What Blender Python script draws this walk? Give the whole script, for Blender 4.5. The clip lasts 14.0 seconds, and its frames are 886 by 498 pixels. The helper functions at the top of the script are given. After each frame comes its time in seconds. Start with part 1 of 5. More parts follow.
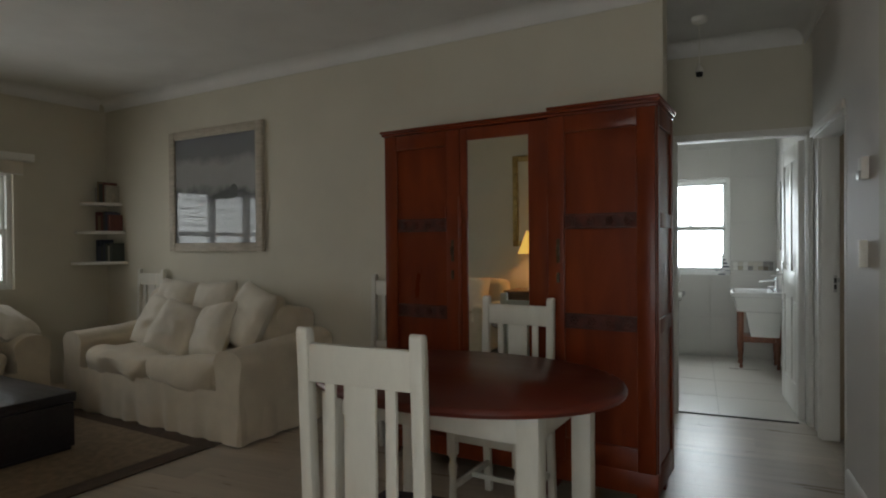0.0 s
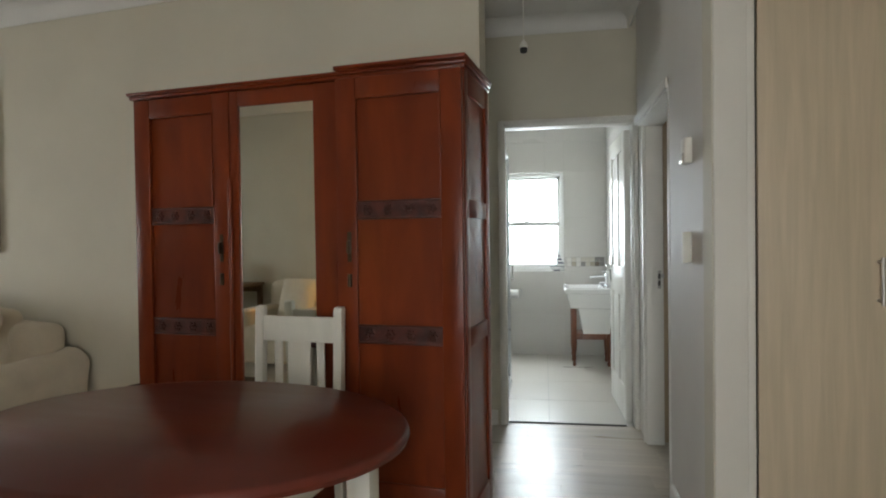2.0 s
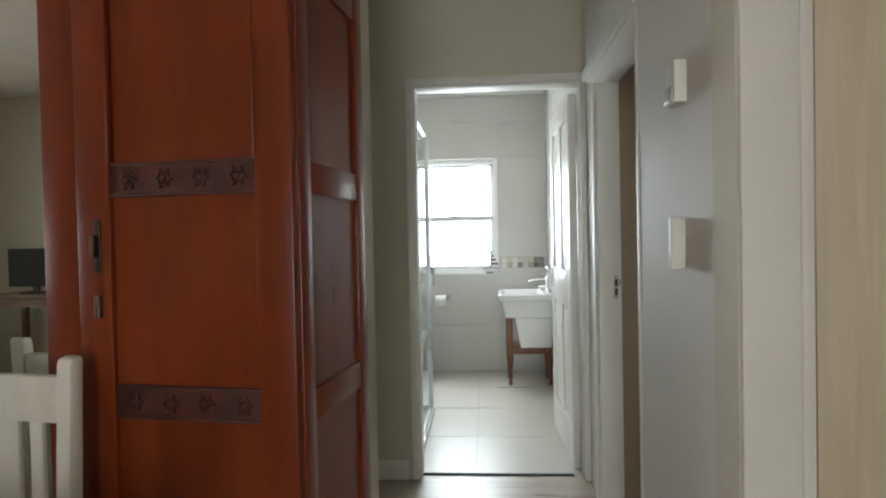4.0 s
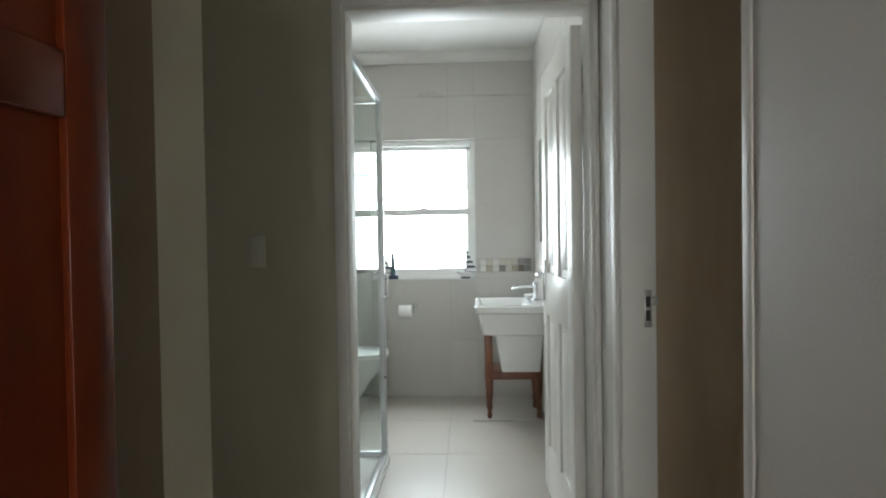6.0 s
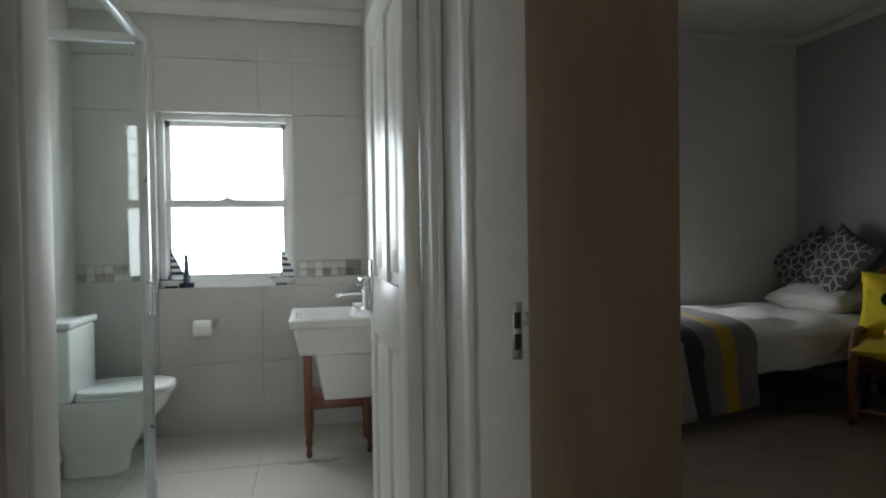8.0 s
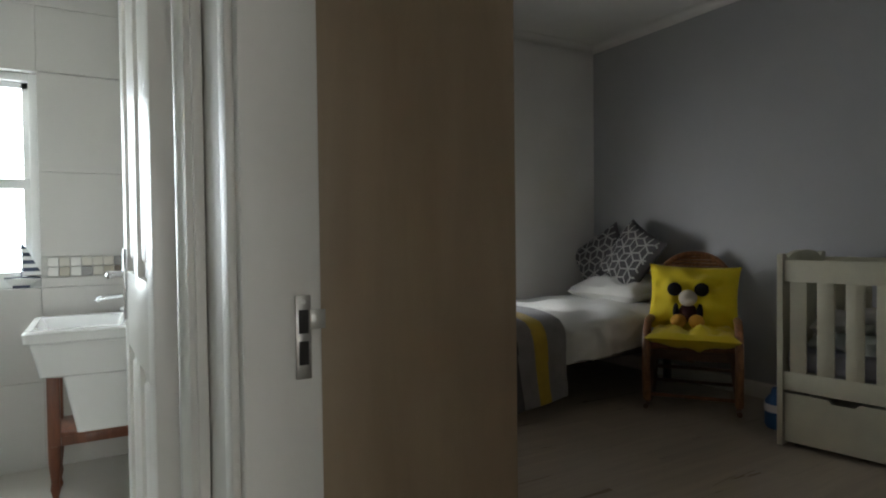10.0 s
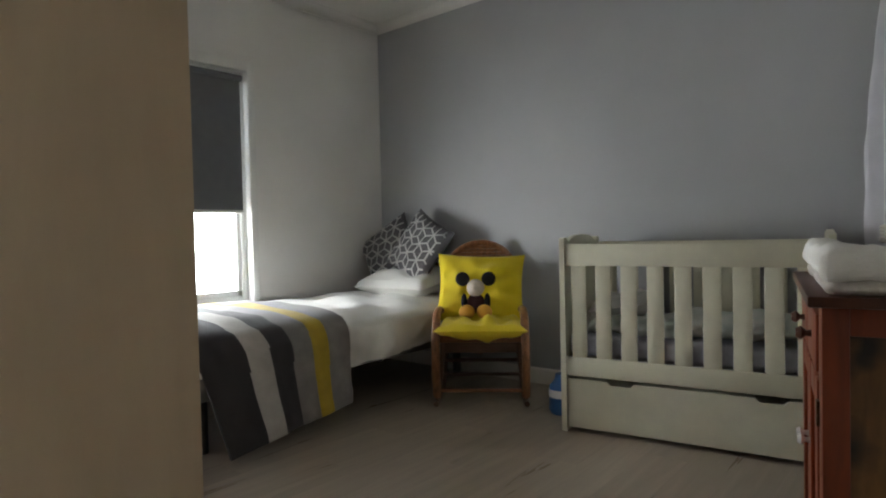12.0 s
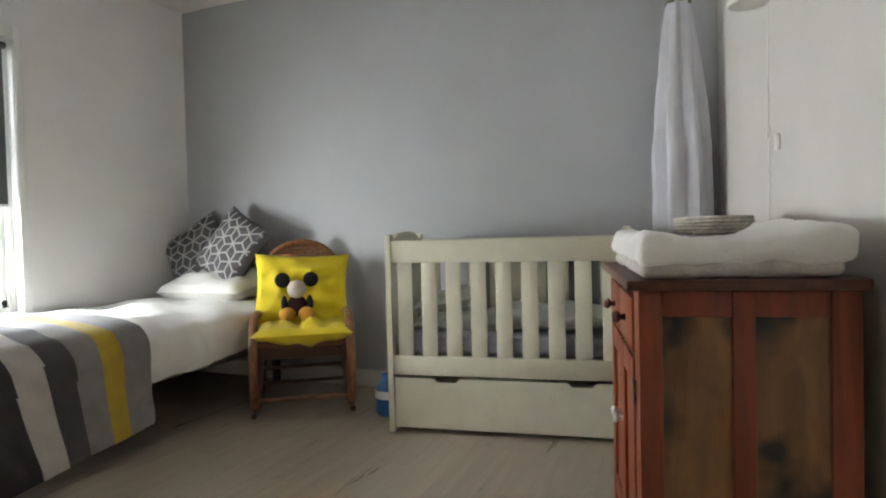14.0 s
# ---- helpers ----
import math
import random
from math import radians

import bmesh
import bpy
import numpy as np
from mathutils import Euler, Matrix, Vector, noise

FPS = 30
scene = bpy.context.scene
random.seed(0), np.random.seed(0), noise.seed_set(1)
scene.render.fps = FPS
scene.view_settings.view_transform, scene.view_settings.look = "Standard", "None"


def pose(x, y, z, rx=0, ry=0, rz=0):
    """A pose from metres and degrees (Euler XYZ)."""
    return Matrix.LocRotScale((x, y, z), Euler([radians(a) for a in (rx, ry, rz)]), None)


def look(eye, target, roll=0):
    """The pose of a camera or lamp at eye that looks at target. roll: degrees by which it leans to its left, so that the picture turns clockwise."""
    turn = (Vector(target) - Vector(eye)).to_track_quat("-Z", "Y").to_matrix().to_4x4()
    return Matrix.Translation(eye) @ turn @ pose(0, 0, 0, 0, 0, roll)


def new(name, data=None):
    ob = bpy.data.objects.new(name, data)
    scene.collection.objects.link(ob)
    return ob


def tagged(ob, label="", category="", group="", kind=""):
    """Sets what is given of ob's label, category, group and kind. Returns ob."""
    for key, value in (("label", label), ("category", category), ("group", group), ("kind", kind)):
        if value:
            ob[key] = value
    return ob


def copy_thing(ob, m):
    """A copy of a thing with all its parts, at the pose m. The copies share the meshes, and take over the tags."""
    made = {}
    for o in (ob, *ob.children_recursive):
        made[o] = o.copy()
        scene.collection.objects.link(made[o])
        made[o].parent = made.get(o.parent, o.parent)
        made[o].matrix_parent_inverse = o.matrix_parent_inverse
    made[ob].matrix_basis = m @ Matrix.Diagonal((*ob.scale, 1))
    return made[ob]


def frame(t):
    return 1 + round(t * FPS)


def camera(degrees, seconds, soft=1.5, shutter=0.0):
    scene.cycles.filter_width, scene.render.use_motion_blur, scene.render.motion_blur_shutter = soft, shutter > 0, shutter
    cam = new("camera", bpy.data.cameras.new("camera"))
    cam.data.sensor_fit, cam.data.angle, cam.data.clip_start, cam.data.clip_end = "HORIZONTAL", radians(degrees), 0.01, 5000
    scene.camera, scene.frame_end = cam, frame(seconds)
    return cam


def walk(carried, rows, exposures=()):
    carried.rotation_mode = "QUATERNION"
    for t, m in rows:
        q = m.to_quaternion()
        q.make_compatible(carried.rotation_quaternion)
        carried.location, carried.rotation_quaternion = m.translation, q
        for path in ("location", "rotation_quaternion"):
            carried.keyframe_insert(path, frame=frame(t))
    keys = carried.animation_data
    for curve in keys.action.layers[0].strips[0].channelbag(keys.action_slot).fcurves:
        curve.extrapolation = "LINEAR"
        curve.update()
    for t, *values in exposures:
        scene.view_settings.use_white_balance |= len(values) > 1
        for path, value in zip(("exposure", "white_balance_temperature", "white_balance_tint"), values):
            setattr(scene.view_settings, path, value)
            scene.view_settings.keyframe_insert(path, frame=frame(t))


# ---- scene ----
cam = camera(73.0, 14.0, soft=2.0)
PATH = [
    (0, (-0.204, -0.523, 1.307), (-0.983, 1.319, 1.285), -0.5),
    (0.5, (-0.14, -0.43, 1.3), (-0.76, 1.472, 1.278), -0.7),
    (1, (-0.07, -0.261, 1.298), (-0.575, 1.674, 1.274), -0.7),
    (1.5, (-0.053, -0.077, 1.279), (-0.474, 1.878, 1.251), -0.8),
    (2, (-0.076, 0.172, 1.286), (-0.408, 2.144, 1.253), -0.8),
    (2.5, (-0.052, 0.397, 1.275), (-0.315, 2.38, 1.245), -0.8),
    (3, (-0.003, 0.659, 1.278), (-0.22, 2.647, 1.248), -1.0),
    (3.2, (0.0, 0.759, 1.276), (-0.194, 2.749, 1.241), -1.0),
    (5.5, (0.08, 1.994, 1.246), (-0.035, 3.99, 1.207), -1.1),
    (6, (0.09, 2.199, 1.241), (0.003, 4.197, 1.202), -0.9),
    (6.5, (0.136, 2.403, 1.226), (0.127, 4.403, 1.189), -1.0),
    (7, (0.172, 2.572, 1.212), (0.289, 4.569, 1.174), -0.9),
    (7.5, (0.198, 2.755, 1.206), (0.486, 4.733, 1.169), -0.9),
    (10, (0.383, 3.224, 1.151), (1.388, 4.953, 1.108), -0.7),
    (10.5, (0.438, 3.274, 1.132), (1.628, 4.881, 1.086), -0.9),
    (11, (0.538, 3.321, 1.124), (1.876, 4.807, 1.074), -1.4),
    (11.5, (0.617, 3.429, 1.094), (2.064, 4.809, 1.044), -1.3),
    (12, (0.735, 3.512, 1.07), (2.257, 4.809, 1.019), -1.3),
    (12.5, (0.771, 3.592, 1.039), (2.405, 4.744, 0.991), -1.1),
    (13, (0.794, 3.591, 1.033), (2.526, 4.589, 0.981), -1.2),
    (13.5, (0.818, 3.592, 1.037), (2.616, 4.466, 0.982), -1.4),
    (14, (0.817, 3.601, 1.032), (2.654, 4.39, 0.981), -1.4),
]
EXPOSURES = [(0.0, -1.2), (1.5, -0.4), (3.0, 0.05), (5.5, -0.15), (6.0, -0.35), (7.0, -0.8), (7.5, -1.0), (10.0, -0.4), (10.5, -0.05), (11.0, 0.35), (12.5, 1.0), (14.0, 1.6)]
walk(cam, [(t, look(eye, target, roll)) for t, eye, target, roll in PATH], EXPOSURES)

# ---- world and light ----
world = bpy.data.worlds.new("sky")
scene.world = world
world.use_nodes = True
wn = world.node_tree.nodes
sky = wn.new("ShaderNodeTexSky")
sky.sky_type, sky.sun_disc = "NISHITA", False
sky.sun_elevation, sky.sun_rotation = radians(50), radians(150)
wn["Background"].inputs["Strength"].default_value = 0.14
world.node_tree.links.new(sky.outputs[0], wn["Background"].inputs["Color"])

sun = new("sun", bpy.data.lights.new("sun", "SUN"))
sun.data.energy, sun.data.angle, sun.data.color = 0.8, radians(15), (1.0, 0.96, 0.9)
sun.rotation_euler = (radians(40), 0, radians(30))


def window_light(name, place, aim, width, height, power, color=(1.0, 0.98, 0.95)):
    ob = new(name, bpy.data.lights.new(name, "AREA"))
    ob.data.shape, ob.data.size, ob.data.size_y = "RECTANGLE", width, height
    ob.data.energy, ob.data.color = power, color
    ob.matrix_world = look(place, aim)
    return ob


BATH_LIGHT, BED_LIGHT, WEST_LIGHT, SOUTH_FILL = 46, 13.5, 21, 21

# ---- helpers of this scene ----
ML = pose(-0.356, 3.2, 0, 0, 0, -7.5)      # the lounge's own axes


def ramp_mix(nt, fac, a, b):
    m = nt.nodes.new("ShaderNodeMix")
    m.data_type = "RGBA"
    nt.links.new(fac, m.inputs[0])
    m.inputs[6].default_value, m.inputs[7].default_value = (*a, 1), (*b, 1)
    return m.outputs[2]


def shade(c, k):
    return tuple(max(0.0, min(1.0, v * k)) for v in c)


def material(name, color, rough=0.6, metal=0.0, scale=12.0, vary=0.12, bump=0.15, grain=None, fine=90.0,
             coat=0.0, piece=0.0, spec=0.5, second=None, sheen=0.0):
    """Colour with broad and fine variation and relief. grain: stretch of the noise, for wood. piece: change from piece to piece."""
    m = bpy.data.materials.new(name)
    m.use_nodes = True
    nt = m.node_tree
    b = nt.nodes["Principled BSDF"]
    tc = nt.nodes.new("ShaderNodeTexCoord")
    mp = nt.nodes.new("ShaderNodeMapping")
    nt.links.new(tc.outputs["Object"], mp.inputs[0])
    if grain:
        mp.inputs["Scale"].default_value = grain
    oi = nt.nodes.new("ShaderNodeObjectInfo")
    if piece:
        off = nt.nodes.new("ShaderNodeVectorMath")
        off.operation = "MULTIPLY_ADD"
        nt.links.new(oi.outputs["Random"], off.inputs[0])
        off.inputs[1].default_value = (37.0, 23.0, 11.0)
        nt.links.new(tc.outputs["Object"], off.inputs[2])
        nt.links.new(off.outputs[0], mp.inputs[0])
    n1 = nt.nodes.new("ShaderNodeTexNoise")
    n1.inputs["Scale"].default_value, n1.inputs["Detail"].default_value = scale, 5
    n2 = nt.nodes.new("ShaderNodeTexNoise")
    n2.inputs["Scale"].default_value, n2.inputs["Detail"].default_value = fine, 3
    for n in (n1, n2):
        nt.links.new(mp.outputs[0], n.inputs["Vector"])
    if grain:
        n1.inputs["Distortion"].default_value = 0.6
    other = second or shade(color, 1 - 2 * vary)
    rampn = nt.nodes.new("ShaderNodeMapRange")
    rampn.inputs[1].default_value, rampn.inputs[2].default_value = 0.3, 0.7
    nt.links.new(n1.outputs[0], rampn.inputs[0])
    col = ramp_mix(nt, rampn.outputs[0], other, shade(color, 1 + 0.5 * vary))
    hsv = nt.nodes.new("ShaderNodeHueSaturation")
    nt.links.new(col, hsv.inputs["Color"])
    va = nt.nodes.new("ShaderNodeMath")
    va.operation = "MULTIPLY_ADD"
    nt.links.new(n2.outputs[0], va.inputs[0])
    va.inputs[1].default_value, va.inputs[2].default_value = vary, 1 - 0.5 * vary
    if piece:
        pb = nt.nodes.new("ShaderNodeMath")
        pb.operation = "MULTIPLY_ADD"
        nt.links.new(oi.outputs["Random"], pb.inputs[0])
        pb.inputs[1].default_value = piece
        nt.links.new(va.outputs[0], pb.inputs[2])
        nt.links.new(pb.outputs[0], hsv.inputs["Value"])
    else:
        nt.links.new(va.outputs[0], hsv.inputs["Value"])
    nt.links.new(hsv.outputs[0], b.inputs["Base Color"])
    ro = nt.nodes.new("ShaderNodeMath")
    ro.operation = "MULTIPLY_ADD"
    nt.links.new(n1.outputs[0], ro.inputs[0])
    ro.inputs[1].default_value, ro.inputs[2].default_value = 0.15, max(0.0, rough - 0.075)
    nt.links.new(ro.outputs[0], b.inputs["Roughness"])
    b.inputs["Metallic"].default_value = metal
    b.inputs["Specular IOR Level"].default_value = spec
    b.inputs["Coat Weight"].default_value = coat
    b.inputs["Sheen Weight"].default_value = sheen
    if bump:
        bp = nt.nodes.new("ShaderNodeBump")
        bp.inputs["Strength"].default_value, bp.inputs["Distance"].default_value = bump, 0.004
        nt.links.new(n2.outputs[0], bp.inputs["Height"])
        nt.links.new(bp.outputs[0], b.inputs["Normal"])
    return m


def glass(name, tint=(0.93, 0.97, 0.96), rough=0.0):
    m = bpy.data.materials.new(name)
    m.use_nodes = True
    b = m.node_tree.nodes["Principled BSDF"]
    b.inputs["Base Color"].default_value = (*tint, 1)
    b.inputs["Transmission Weight"].default_value = 1.0
    b.inputs["Roughness"].default_value = rough
    b.inputs["IOR"].default_value = 1.05
    return m


def glow(name, color, strength):
    m = bpy.data.materials.new(name)
    m.use_nodes = True
    b = m.node_tree.nodes["Principled BSDF"]
    b.inputs["Base Color"].default_value = (*color, 1)
    b.inputs["Emission Color"].default_value = (*color, 1)
    b.inputs["Emission Strength"].default_value = strength
    return m


# geometry: every function returns a bmesh
def join(*bms):
    out = bmesh.new()
    for b in bms:
        me = bpy.data.meshes.new("t")
        b.to_mesh(me)
        b.free()
        out.from_mesh(me)
        bpy.data.meshes.remove(me)
    return out


def moved(bm, m):
    bm.transform(m)
    return bm


def box(x0, x1, y0, y1, z0, z1, bevel=0.0, segs=2):
    bm = bmesh.new()
    bmesh.ops.create_cube(bm, size=1)
    for v in bm.verts:
        v.co = Vector((x0 + (v.co.x + 0.5) * (x1 - x0), y0 + (v.co.y + 0.5) * (y1 - y0), z0 + (v.co.z + 0.5) * (z1 - z0)))
    if bevel:
        bmesh.ops.bevel(bm, geom=bm.edges[:], offset=bevel, segments=segs, profile=0.5, affect="EDGES")
    return bm


def cyl(x, y, z0, z1, r0, r1=None, n=20, bevel=0.0):
    bm = bmesh.new()
    bmesh.ops.create_cone(bm, cap_ends=True, segments=n, radius1=r0, radius2=r0 if r1 is None else r1, depth=z1 - z0)
    bm.transform(Matrix.Translation((x, y, (z0 + z1) / 2)))
    if bevel:
        rim = [e for e in bm.edges if abs(e.verts[0].co.z - e.verts[1].co.z) < 1e-5]
        bmesh.ops.bevel(bm, geom=rim, offset=bevel, segments=2, profile=0.5, affect="EDGES")
    return bm


def lathe(x, y, profile, n=20, caps=True):
    """Turned shape about the upright through x, y. profile: (radius, z) from the bottom up."""
    bm = bmesh.new()
    rings = [[bm.verts.new((x + r * math.cos(a), y + r * math.sin(a), z)) for a in (2 * math.pi * k / n for k in range(n))] for r, z in profile]
    for a, b in zip(rings, rings[1:]):
        for k in range(n):
            bm.faces.new((a[k], a[(k + 1) % n], b[(k + 1) % n], b[k]))
    if caps:
        bm.faces.new(rings[0][::-1])
        bm.faces.new(rings[-1])
    return bm


def tube(points, r, n=10):
    bm = bmesh.new()
    pts = [Vector(p) for p in points]
    rings = []
    for i, p in enumerate(pts):
        d = (pts[min(i + 1, len(pts) - 1)] - pts[max(i - 1, 0)]).normalized()
        u = d.orthogonal().normalized() if not rings else (last - d * last.dot(d)).normalized()
        last = u
        w = d.cross(u)
        rings.append([bm.verts.new(p + r * (math.cos(a) * u + math.sin(a) * w)) for a in (2 * math.pi * k / n for k in range(n))])
    for a, b in zip(rings, rings[1:]):
        for k in range(n):
            bm.faces.new((a[k], a[(k + 1) % n], b[(k + 1) % n], b[k]))
    bm.faces.new(rings[0][::-1])
    bm.faces.new(rings[-1])
    return bm


def prism(outline, t0, t1, axis="y", bevel=0.0):
    """A flat outline (a, b) given thickness along axis: x: (y, z), y: (x, z), z: (x, y)."""
    def at(a, b, t):
        return {"x": (t, a, b), "y": (a, t, b), "z": (a, b, t)}[axis]
    bm = bmesh.new()
    lo = [bm.verts.new(at(a, b, t0)) for a, b in outline]
    hi = [bm.verts.new(at(a, b, t1)) for a, b in outline]
    n = len(outline)
    bm.faces.new(lo[::-1])
    bm.faces.new(hi)
    for k in range(n):
        bm.faces.new((lo[k], lo[(k + 1) % n], hi[(k + 1) % n], hi[k]))
    bmesh.ops.recalc_face_normals(bm, faces=bm.faces[:])
    if bevel:
        bmesh.ops.bevel(bm, geom=bm.edges[:], offset=bevel, segments=2, profile=0.5, affect="EDGES")
    return bm


def cushion(w, d, h, n=22, power=0.45, crease=0.004, seed=0, corner=0.0):
    """A stuffed cushion lying flat, centred, with pinched edges and soft wrinkles."""
    bm = bmesh.new()
    sides = []
    for s in (1, -1):
        grid = []
        for i in range(n + 1):
            row = []
            for j in range(n + 1):
                u, v = 2 * i / n - 1, 2 * j / n - 1
                e = max(0.0, (1 - abs(u) ** 2.6)) * max(0.0, (1 - abs(v) ** 2.6))
                z = s * 0.5 * h * e ** power
                pull = 1 - corner * (abs(u * v) < 0.9) * (1 - max(abs(u), abs(v)) ** 6) * 0
                sx = u * (1 - corner * (1 - v * v)) * pull
                sy = v * (1 - corner * (1 - u * u)) * pull
                p = Vector((sx * w / 2, sy * d / 2, z))
                p.z += crease * e * noise.noise(Vector((u * 3 + seed * 7, v * 3 + s * 5, seed))) * 4
                row.append(bm.verts.new(p))
            grid.append(row)
        for i in range(n):
            for j in range(n):
                f = (grid[i][j], grid[i + 1][j], grid[i + 1][j + 1], grid[i][j + 1])
                bm.faces.new(f if s > 0 else f[::-1])
    bmesh.ops.remove_doubles(bm, verts=bm.verts[:], dist=0.0008)
    return bm


def ball(x, y, z, rx, ry, rz, n=16):
    bm = bmesh.new()
    bmesh.ops.create_uvsphere(bm, u_segments=n, v_segments=n * 3 // 4, radius=1)
    for v in bm.verts:
        v.co = Vector((x + v.co.x * rx, y + v.co.y * ry, z + v.co.z * rz))
    return bm


def mesh_of(name, bm, mat, smooth=True):
    me = bpy.data.meshes.new(name)
    bm.to_mesh(me)
    bm.free()
    for m in (mat if isinstance(mat, (list, tuple)) else [mat]):
        me.materials.append(m)
    if smooth:
        for p in me.polygons:
            p.use_smooth = True
        me.set_sharp_from_angle(angle=radians(38))
    return me


def thing(name, place, label, category, group="", kind=""):
    """An Empty at the base of a thing, to which its parts are parented."""
    ob = new(name)
    ob.empty_display_size = 0.1
    ob.matrix_basis = place
    return tagged(ob, label, category, group, kind)


def part(name, bm, mat, parent, label=""):
    ob = new(name, mesh_of(name, bm, mat))
    ob.parent = parent
    return tagged(ob, label)


def solid(name, bm, mat, label, category="", place=None, group="", kind=""):
    ob = new(name, mesh_of(name, bm, mat))
    if place is not None:
        ob.matrix_basis = place
    return tagged(ob, label, category, group, kind)


def structure(name, bm, mat, label, category="", place=None):
    return solid(name, bm, mat, label, category or name.split("_")[0], place, kind="structure")


def wall(name, mat, label, along, a0, a1, b0, b1, z1, holes=(), place=None):
    """A wall of thickness b0..b1 from a0 to a1 along x or y, with holes (from, to, bottom, top) through it."""
    cuts = sorted({a0, a1, *[h[0] for h in holes], *[h[1] for h in holes]})
    pieces = []
    for p, q in zip(cuts, cuts[1:]):
        spans, hs = [(0.0, z1)], [h for h in holes if h[0] <= p + 1e-6 and h[1] >= q - 1e-6]
        if hs:
            h = hs[0]
            spans = [(0.0, h[2]), (h[3], z1)]
        for lo, hi in spans:
            if hi - lo > 0.001:
                pieces.append(box(p, q, b0, b1, lo, hi) if along == "x" else box(b0, b1, p, q, lo, hi))
    return structure(name, join(*pieces), mat, label, "wall", place)


# ---- materials ----
WALL = material("wall_paint", (0.62, 0.58, 0.475), 0.7, scale=2.5, vary=0.03, bump=0.12, fine=160)
# white paint, raised to stand in for the glow round the bedroom window
WALL_WHITE_GLOW = material("white_wall_paint_glow", (0.80, 0.79, 0.77), 0.7, scale=2.5, vary=0.03, bump=0.12, fine=160)
WALL_GREY = material("grey_wall_paint", (0.405, 0.41, 0.42), 0.6, scale=2.5, vary=0.03, bump=0.12, fine=160)
WALL_PALE = material("pale_wall_paint", (0.67, 0.64, 0.59), 0.62, scale=2.5, vary=0.03, bump=0.12, fine=160)
CEIL = material("ceiling_paint", (0.74, 0.73, 0.70), 0.9, spec=0.1, scale=3, vary=0.03, bump=0.08, fine=140)
TRIM = material("white_gloss_paint", (0.77, 0.75, 0.70), 0.5, scale=2, vary=0.04, bump=0.02, fine=60)
DOORPAINT = material("door_gloss_paint", (0.77, 0.75, 0.71), 0.3, scale=2, vary=0.03, bump=0.0, fine=60)
WHITE = material("white_painted_wood", (0.68, 0.66, 0.585), 0.45, scale=9, vary=0.06, bump=0.12, grain=(1, 1, 0.25))
CREAM = material("cream_painted_wood", (0.74, 0.72, 0.57), 0.4, scale=7, vary=0.05, bump=0.08)
MAHOG = material("mahogany", (0.185, 0.031, 0.007), 0.3, scale=2.4, vary=0.15, bump=0.06, grain=(3, 3, 0.7), fine=70, coat=0.08, spec=0.3, second=(0.115, 0.018, 0.006))
TABLE = material("mahogany_tabletop", (0.118, 0.018, 0.009), 0.33, scale=2, vary=0.05, bump=0.02, grain=(0.6, 4, 4), fine=70, coat=0.15, second=(0.105, 0.016, 0.008))
PALEWOOD = material("pale_laminate", (0.57, 0.465, 0.34), 0.5, scale=5, vary=0.07, bump=0.05, grain=(6, 6, 0.35), fine=40, second=(0.48, 0.40, 0.29))
PLANK = material("grey_oak_laminate", (0.38, 0.325, 0.26), 0.3, scale=3, vary=0.1, bump=0.0, grain=(0.5, 6, 6), fine=12, piece=0.26, second=(0.315, 0.265, 0.21))
TILE = material("floor_tile_ceramic", (0.50, 0.47, 0.42), 0.3, scale=1.6, vary=0.025, bump=0.02, piece=0.05)
WTILE = material("wall_tile_ceramic", (0.52, 0.505, 0.475), 0.3, scale=1.2, vary=0.02, bump=0.01, piece=0.04)
GROUT = material("grout", (0.49, 0.475, 0.445), 0.9, scale=30, vary=0.1)
CERAMIC = material("white_ceramic", (0.84, 0.84, 0.83), 0.1, scale=4, vary=0.01, bump=0.0, coat=0.5)
CHROME = material("chrome", (0.75, 0.76, 0.78), 0.14, metal=1.0, scale=8, vary=0.03, bump=0.0)
STEEL = material("brushed_steel", (0.48, 0.46, 0.43), 0.36, metal=1.0, scale=30, vary=0.08, bump=0.05)
SUBFLOOR = material("subfloor", (0.14, 0.115, 0.09), 0.7, scale=10, vary=0.1)
# for dark parts, and for shade painted into holes and gaps
DARK = material("dark_parts_and_gap_shade", (0.03, 0.028, 0.026), 0.8, scale=20, vary=0.1)
PLASTIC = material("ivory_plastic", (0.78, 0.76, 0.69), 0.35, scale=8, vary=0.02, bump=0.0)
SLIP = material("cream_linen_slipcover", (0.66, 0.575, 0.44), 0.9, scale=7, vary=0.06, bump=0.5, fine=260, sheen=0.3)
PALECLOTH = material("ivory_cushion_cloth", (0.74, 0.68, 0.57), 0.9, scale=8, vary=0.05, bump=0.5, fine=260, sheen=0.3)
GLASS = glass("clear_glass")
PVC = material("white_window_paint", (0.80, 0.80, 0.78), 0.4, scale=6, vary=0.03, bump=0.03)
MIRROR = material("mirror_silver", (0.86, 0.89, 0.85), 0.0, metal=1.0, scale=2, vary=0.0, bump=0.0)
MIRROR.node_tree.nodes["Principled BSDF"].inputs["Roughness"].default_value = 0.01
for link in list(MIRROR.node_tree.links):
    if link.to_socket.name in ("Roughness", "Base Color") and link.to_node.type == "BSDF_PRINCIPLED":
        MIRROR.node_tree.links.remove(link)
MIRROR.node_tree.nodes["Principled BSDF"].inputs["Base Color"].default_value = (0.86, 0.89, 0.85, 1)
SKYGLOW = glow("overcast_sky", (0.93, 0.97, 1.0), 3.0)

# ---- structure ----
H_LOUNGE, H_BATH, H_BED = 2.76, 2.66, 2.87

